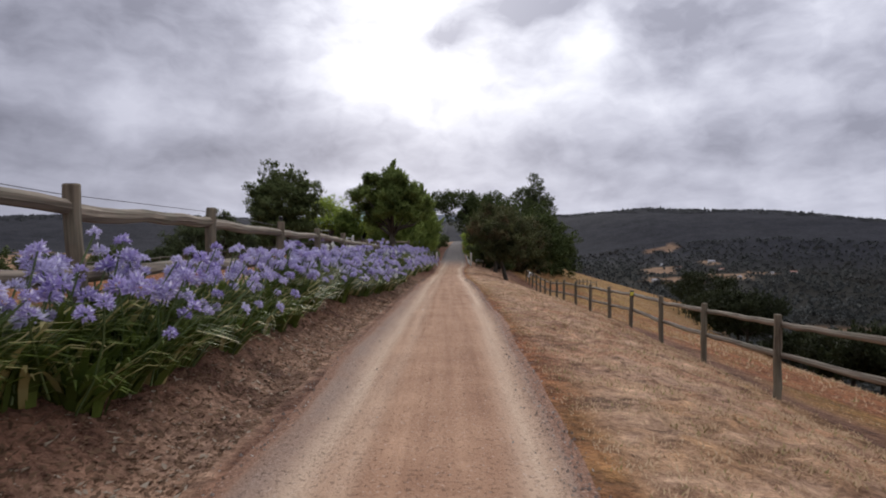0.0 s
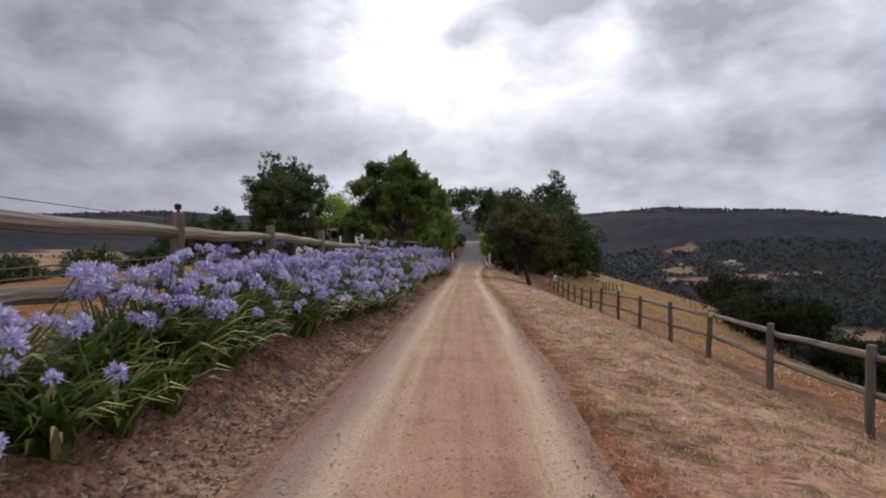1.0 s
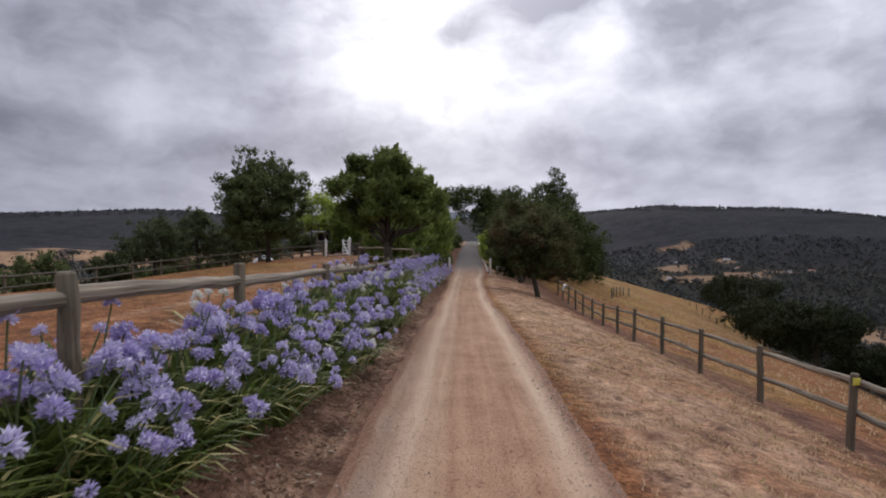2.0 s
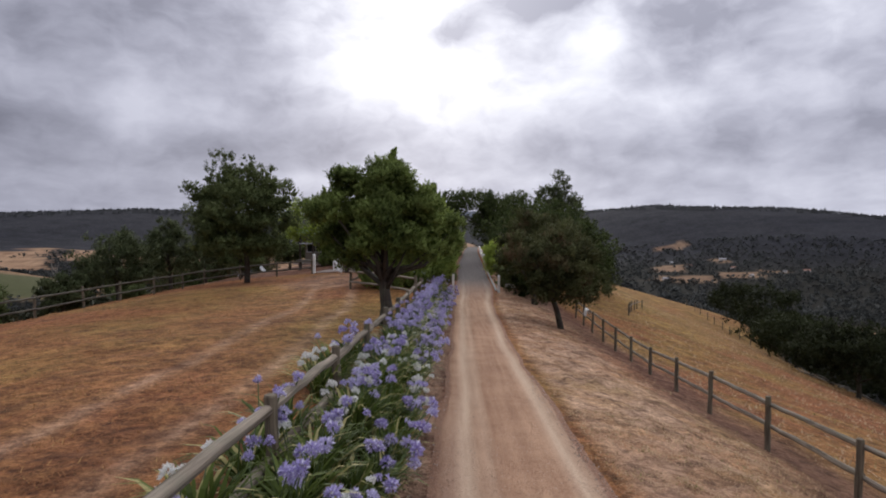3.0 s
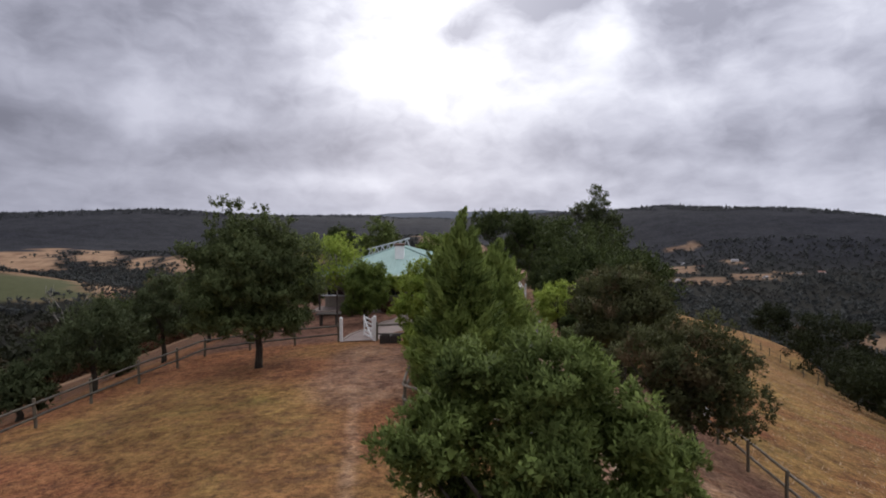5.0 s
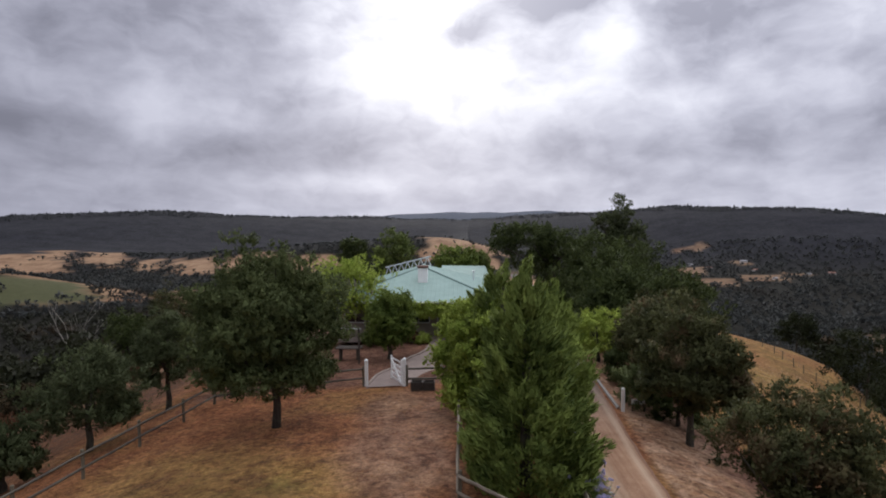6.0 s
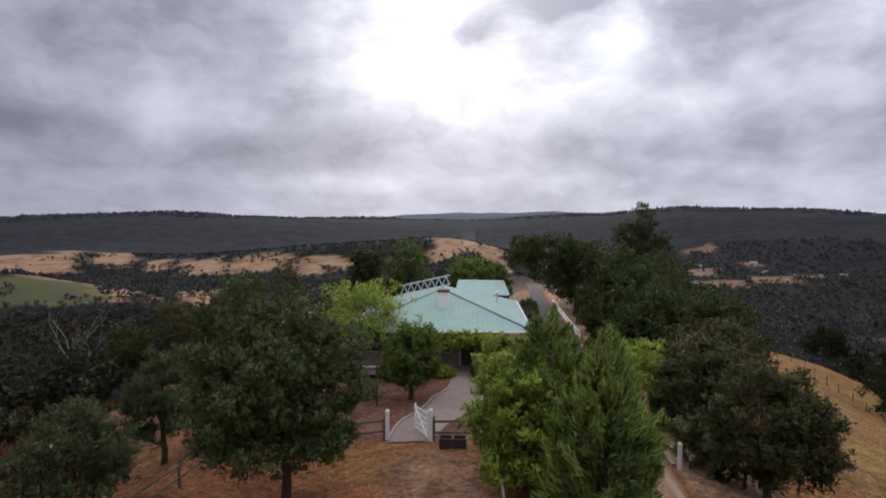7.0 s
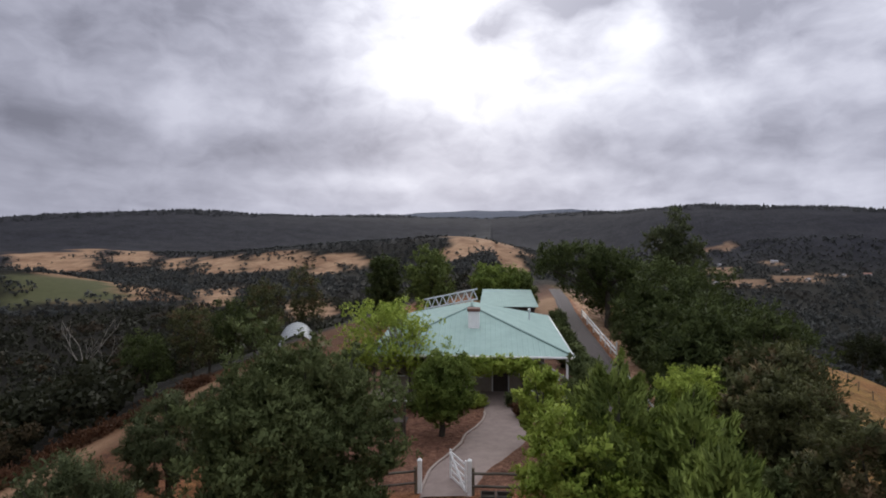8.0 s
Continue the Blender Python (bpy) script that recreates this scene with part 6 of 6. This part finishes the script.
# ---- dry grass tufts ----
def make_grass():
    rr = np.random.RandomState(55)
    P = []
    n = 24000
    x, y = rr.uniform(-19, -2.2, n), 8 + 44 * rr.rand(n) ** 1.1
    keep = (x < along(y, LF_X) + 0.1) & (wave(x, y, 2.2, 61) > rr.uniform(-0.9, 0.5, n)) & (wheel_ruts(x, y) < rr.uniform(0.1, 0.9, n))
    P.append(np.stack([x[keep], y[keep]], 1))
    n = 15000
    x, y = rr.uniform(1.3, 9.5, n), 1 + 46 * rr.rand(n)
    bare = np.abs(x - 5.9 - 0.01 * y) < rr.uniform(0.2, 1.6, n)
    keep = ~bare & (x > along(y, ROAD_R) + 0.12) & (wave(x, y, 1.7, 62) > rr.uniform(-0.5, 0.8, n))
    P.append(np.stack([x[keep], y[keep]], 1))
    n = 52000
    x, y = rr.uniform(1.1, 6.2, n), 1.5 + 22 * rr.rand(n) ** 1.2
    bare = np.abs(x - 5.9 - 0.01 * y) < rr.uniform(0.2, 1.6, n)
    keep = ~bare & (x > along(y, ROAD_R) + 0.1) & (wave(x, y, 1.1, 66) > rr.uniform(-0.9, 0.6, n))
    P.append(np.stack([x[keep], y[keep]], 1))
    n = 9000
    x, y = rr.uniform(8, 40, n), 12 + 85 * rr.rand(n)
    keep = x - 8 < along(y, ((0, 40, 90), (8, 18, 34)))
    P.append(np.stack([x[keep], y[keep]], 1))
    n = 2200
    x, y = rr.uniform(-2.4, -0.6, n), -1 + 46 * rr.rand(n)
    keep = (x < along(y, ROAD_L) - 0.06)
    P.append(np.stack([x[keep], y[keep]], 1))
    Q, F = [], []

    def UP(parts):
        # matted blades take the light from above
        k = sum(len(q) for q in parts)
        f = rr.normal(size=(k, 3)) * 0.22 + np.array((0, 0, 1.0))
        return f / np.linalg.norm(f, axis=1)[:, None]

    for k, p in enumerate(P):
        z = ground_z(p[:, 0], p[:, 1])
        blades = 6 if k == 0 else 4 if k < 3 else 3
        size = (0.075, 0.065, 0.045, 0.16, 0.035)[k]
        for b in range(blades):
            m = len(p)
            az, tilt = rr.uniform(0, 6.283, m), rr.uniform(0.55, 1.25, m) if k == 0 else rr.uniform(0.5, 1.4, m)
            d = np.stack([np.cos(az) * np.sin(tilt), np.sin(az) * np.sin(tilt), np.cos(tilt)], 1)
            s = np.stack([-np.sin(az), np.cos(az), np.zeros(m)], 1)
            o = np.stack([p[:, 0] + rr.normal(0, 0.035, m), p[:, 1] + rr.normal(0, 0.035, m), z - 0.015], 1)
            h = (size * rr.uniform(0.5, 1.5, m))[:, None]
            w = h * (0.07 if k == 0 else 0.16 if k == 2 else 0.11)
            (F if k == 0 else Q).append(np.stack([o - s * w, o + s * w, o + d * h], 1))
    tagged(new("paddock_grass", quads_mesh("paddock_grass", np.concatenate(F), M_FIELDGRASS, UP(F))), "short reddish-brown and gold dry grass tufts", "grass", kind="stuff")
    tagged(new("dry_grass", quads_mesh("dry_grass", np.concatenate(Q), M_GRASS, UP(Q))), "short dry straw-coloured grass tufts", "grass", kind="stuff")


make_grass()


def make_litter():
    """Leaf litter and bits of bark on the flower bank and under the hedge."""
    rr = np.random.RandomState(58)
    n = 46000
    x, y = rr.uniform(-2.6, -0.7, n), 0.5 + 24 * rr.rand(n) ** 1.4
    keep = (x < along(y, ROAD_L) - 0.1) & (x > along(y, BANK_X) + 0.3)
    x, y = x[keep], y[keep]
    n = len(x)
    z = ground_z(x, y) + 0.004
    az = rr.uniform(0, 6.283, n)
    t = rr.uniform(-0.5, 0.5, (n, 2))
    a = np.stack([np.cos(az), np.sin(az), t[:, 0]], 1)
    b = np.stack([-np.sin(az), np.cos(az), t[:, 1]], 1)
    s = (0.009 + 0.042 * rr.rand(n) ** 2)[:, None]
    o = np.stack([x, y, z], 1)
    tagged(new("leaf_litter", quads_mesh("leaf_litter", np.stack([o - a * s, o + b * s * 0.4, o + a * s, o - b * s * 0.4], 1), M_LITTER)), "brown and straw-coloured leaf litter on the bank", "litter", kind="stuff")


M_LITTER = leaf("leaf_litter", (0.060, 0.032, 0.021), (0.36, 0.22, 0.14), (0.46, 0.38, 0.29), 0.9, own=0.7)
make_litter()


def make_gravel():
    """Loose stones thrown to the edges of the wheel tracks."""
    rr = np.random.RandomState(59)
    n = 5200
    y = 0.3 + 26 * rr.rand(n) ** 1.3
    f = np.where(rr.rand(n) < 0.62, rr.normal(0.955, 0.03, n), np.where(rr.rand(n) < 0.5, rr.normal(0.05, 0.03, n), rr.rand(n)))
    a, b = along(y, ROAD_L), along(y, ROAD_R)
    x = a + (b - a) * f
    s = (0.004 + 0.014 * rr.rand(n) ** 3)[:, None, None]
    shape = np.array(((0.9, 0, -0.3), (-0.5, 0.8, -0.3), (-0.5, -0.8, -0.3), (0, 0, 0.7)))
    V = shape[None] + rr.normal(0, 0.22, (n, 4, 3))
    t = rr.uniform(0, 6.283, n)
    c, d = np.cos(t)[:, None], np.sin(t)[:, None]
    V = np.stack([V[:, :, 0] * c - V[:, :, 1] * d, V[:, :, 0] * d + V[:, :, 1] * c, V[:, :, 2]], 2) * s
    V = V + np.stack([x, y, ground_z(x, y) + 0.022], 1)[:, None, :]
    F = (np.array(((0, 1, 3), (1, 2, 3), (2, 0, 3), (0, 2, 1)))[None] + (np.arange(n) * 4)[:, None, None]).reshape(-1, 3)
    me = mesh_from("loose_gravel", V.reshape(-1, 3).tolist(), F.tolist(), M_STONES)
    tagged(new("loose_gravel", me), "small loose grey-brown stones along the driveway", "gravel", kind="stuff")


M_STONES = leaf("loose_stones", (0.20, 0.165, 0.145), (0.42, 0.35, 0.29), (0.55, 0.50, 0.45), 0.9, (0.2, 0.16, 0.13), 0.8)
make_gravel()


# ---- woods ----
def dome_wood(name, label, pts, heights, widths, mat, seed, rings=2, sides=5):
    """Far trees as uneven domes of foliage, all in one mesh."""
    rr = np.random.RandomState(seed)
    n = len(pts)
    z = land_z(pts[:, 0], pts[:, 1])
    per = rings * sides + 1
    V = np.zeros((n, per, 3))
    for r in range(rings):
        el = (r + 0.25) / (rings + 0.3) * 1.57
        for k in range(sides):
            az = 6.2832 * (k + 0.5 * r) / sides + rr.uniform(-0.3, 0.3, n)
            w = widths * math.cos(el) * rr.uniform(0.72, 1.25, n)
            V[:, r * sides + k] = np.stack([pts[:, 0] + w * np.cos(az), pts[:, 1] + w * np.sin(az), z + heights * (0.12 + 0.8 * math.sin(el)) * rr.uniform(0.85, 1.15, n) - 0.12 * heights * (r == 0) * 2], 1)
    V[:, -1] = np.stack([pts[:, 0] + rr.normal(0, 0.15, n) * widths, pts[:, 1], z + heights * rr.uniform(0.85, 1.1, n)], 1)
    faces = []
    for r in range(rings - 1):
        for k in range(sides):
            k2 = (k + 1) % sides
            faces += [(r * sides + k, r * sides + k2, (r + 1) * sides + k2), (r * sides + k, (r + 1) * sides + k2, (r + 1) * sides + k)]
    for k in range(sides):
        faces.append(((rings - 1) * sides + k, (rings - 1) * sides + (k + 1) % sides, per - 1))
    F = (np.array(faces)[None] + (np.arange(n) * per)[:, None, None]).reshape(-1, 3)
    me = bpy.data.meshes.new(name)
    me.vertices.add(n * per)
    me.vertices.foreach_set("co", V.astype(np.float32).ravel())
    me.loops.add(F.size)
    me.loops.foreach_set("vertex_index", F.astype(np.int32).ravel())
    me.polygons.add(len(F))
    me.polygons.foreach_set("loop_start", np.arange(0, F.size, 3, dtype=np.int32))
    me.polygons.foreach_set("use_smooth", np.ones(len(F), bool))
    me.materials.append(mat)
    # crowns of many small leaves take the light from above
    out = V - np.stack([pts[:, 0], pts[:, 1], z], 1)[:, None, :]
    out /= np.linalg.norm(out, axis=2)[:, :, None] + 1e-6
    out = out * 0.35 + np.array((0, 0, 0.75))
    out /= np.linalg.norm(out, axis=2)[:, :, None]
    at = me.attributes.new("custom_normal", "FLOAT_VECTOR", "POINT")
    at.data.foreach_set("vector", out.astype(np.float32).ravel())
    me.update(calc_edges=True)
    tagged(new(name, me), label, "trees", kind="stuff")


def leafy_wood(name, label, pts, heights, widths, mat, seed, per, leaf_size):
    """Nearer woodland: many small leaf sprays in uneven clumps, all in one mesh."""
    rr = np.random.RandomState(seed)
    n = len(pts)
    z = land_z(pts[:, 0], pts[:, 1])
    k = 9
    cd = rr.normal(size=(n, k, 3))
    cd /= np.linalg.norm(cd, axis=2)[:, :, None]
    sc = np.stack([widths, widths, heights * 0.42], 1)[:, None, :]
    cc = np.stack([pts[:, 0], pts[:, 1], z + heights * 0.55], 1)[:, None, :]
    centre = cc + cd * sc * 0.62
    pick = rr.randint(0, k, (n, per))
    base = np.take_along_axis(centre, pick[:, :, None].repeat(3, 2), 1)
    d = rr.normal(size=(n, per, 3))
    d /= np.linalg.norm(d, axis=2)[:, :, None]
    p = (base + d * sc * 0.45 * (0.6 + 0.45 * rr.rand(n, per))[:, :, None]).reshape(-1, 3)
    d = d.reshape(-1, 3)
    m = len(p)
    a = d * 0.4 + rr.normal(size=(m, 3))
    a /= np.linalg.norm(a, axis=1)[:, None]
    b = np.cross(a, rr.normal(size=(m, 3)))
    b /= np.linalg.norm(b, axis=1)[:, None]
    s = (np.repeat(widths, per) * rr.uniform(0.6, 1.3, m) * leaf_size)[:, None]
    Q = np.stack([p - a * s * 1.15 - b * s * 0.45, p + a * s * 1.15 - b * s * 0.2, p + b * s * 1.1], 1)
    o = p - np.repeat(cc[:, 0], per, axis=0)
    o /= np.linalg.norm(o, axis=1)[:, None] + 1e-6
    f = d * 0.6 + o * 0.4 + rr.normal(size=(m, 3)) * 0.2 + np.array((0, 0, 0.45))
    f /= np.linalg.norm(f, axis=1)[:, None]
    tagged(new(name, quads_mesh(name, Q, mat, f)), label, "trees", kind="stuff")


def far_woods():
    rr = np.random.RandomState(91)
    # the hills and the valley
    n = 52000
    r = 380 + 2950 * rr.rand(n) ** 0.75
    az = rr.uniform(-0.82, 0.82, n)
    x, y = r * np.sin(az), 60 + r * np.cos(az)
    keep = (np.maximum(fields(x, y), green_field(x, y)) < 0.3) | (rr.rand(n) < 0.018) | ((wave(x, y, 190, 51, 2) > 0.40) & (rr.rand(n) < 0.55))
    p = np.stack([x[keep], y[keep]], 1)
    m = len(p)
    h = rr.uniform(5, 10, m)
    far = np.hypot(p[:, 0], p[:, 1] - 60)
    tall = (far > 2300) & (rr.rand(m) < 0.05)
    h[tall] *= rr.uniform(1.2, 1.7, tall.sum())
    crest = along(np.arctan2(p[:, 0], p[:, 1] - 60), HILL_FOOT) + 960
    up = (np.abs(far - crest) < 150) & (rr.rand(m) < 0.6)
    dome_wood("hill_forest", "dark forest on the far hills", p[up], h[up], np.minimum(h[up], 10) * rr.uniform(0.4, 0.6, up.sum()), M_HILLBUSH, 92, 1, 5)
    mid = far < 760
    for name, side, mat, seed in (("valley_scrub", mid & (p[:, 0] < 60), M_SCRUB, 95), ("river_woods", mid & (p[:, 0] >= 60), M_FARBUSH, 99)):
        leafy_wood(name, "dark mixed woodland on the valley sides", p[side], h[side] * 1.1, h[side] * rr.uniform(0.4, 0.65, side.sum()), mat, seed, 26, 0.30)
    low = (far < 1800) & ~mid & (rr.rand(m) < np.where(p[:, 0] > 100, 0.7, 0.9))
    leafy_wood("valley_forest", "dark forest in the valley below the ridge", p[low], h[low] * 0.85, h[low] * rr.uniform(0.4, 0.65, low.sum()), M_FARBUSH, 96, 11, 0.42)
    # the slopes on both sides of the ridge
    n = 2600
    x = np.concatenate([-26 - 420 * rr.rand(n) ** 1.5, 46 + 380 * rr.rand(n) ** 1.4, rr.uniform(-60, 60, 700)])
    y = np.concatenate([25 + 430 * rr.rand(n), 30 + 430 * rr.rand(n), 125 + 330 * rr.rand(700)])
    lim = along(y, ((0, 40, 60, 100, 120, 4000), (-43, -43, -44, -44, -38, -38)))
    lim_r = along(y, ((0, 40, 90, 110, 140, 4000), (150, 150, 150, 120, 10, 10)))
    keep = (((x < lim) | (x > lim_r)) | (y > 140)) & ~((np.abs(x) < 60) & (y < 215) & (y > 105))
    p = np.stack([x[keep], y[keep]], 1)
    dist = np.hypot(p[:, 0] + 5, p[:, 1] - 30)
    for name, q, per, size, seed in (("near_scrub", p[dist < 62], 1500, 0.055, 92), ("slope_scrub", p[(dist >= 62) & (dist < 125)], 520, 0.095, 93), ("slope_forest", p[(dist >= 125) & (dist < 260)], 80, 0.21, 94)):
        m = len(q)
        h = rr.uniform(3.5, 8.5, m)
        leafy_wood(name, "dark scrubby woodland on the slopes below the ridge", q, h, h * rr.uniform(0.36, 0.58, m), M_BUSH, seed, per, size)
    q = p[dist >= 260]
    h = rr.uniform(4, 9.5, len(q))
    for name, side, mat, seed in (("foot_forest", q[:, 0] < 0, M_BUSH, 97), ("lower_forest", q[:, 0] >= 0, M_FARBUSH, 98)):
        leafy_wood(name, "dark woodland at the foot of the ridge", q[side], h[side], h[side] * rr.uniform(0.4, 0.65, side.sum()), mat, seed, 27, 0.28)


far_woods()
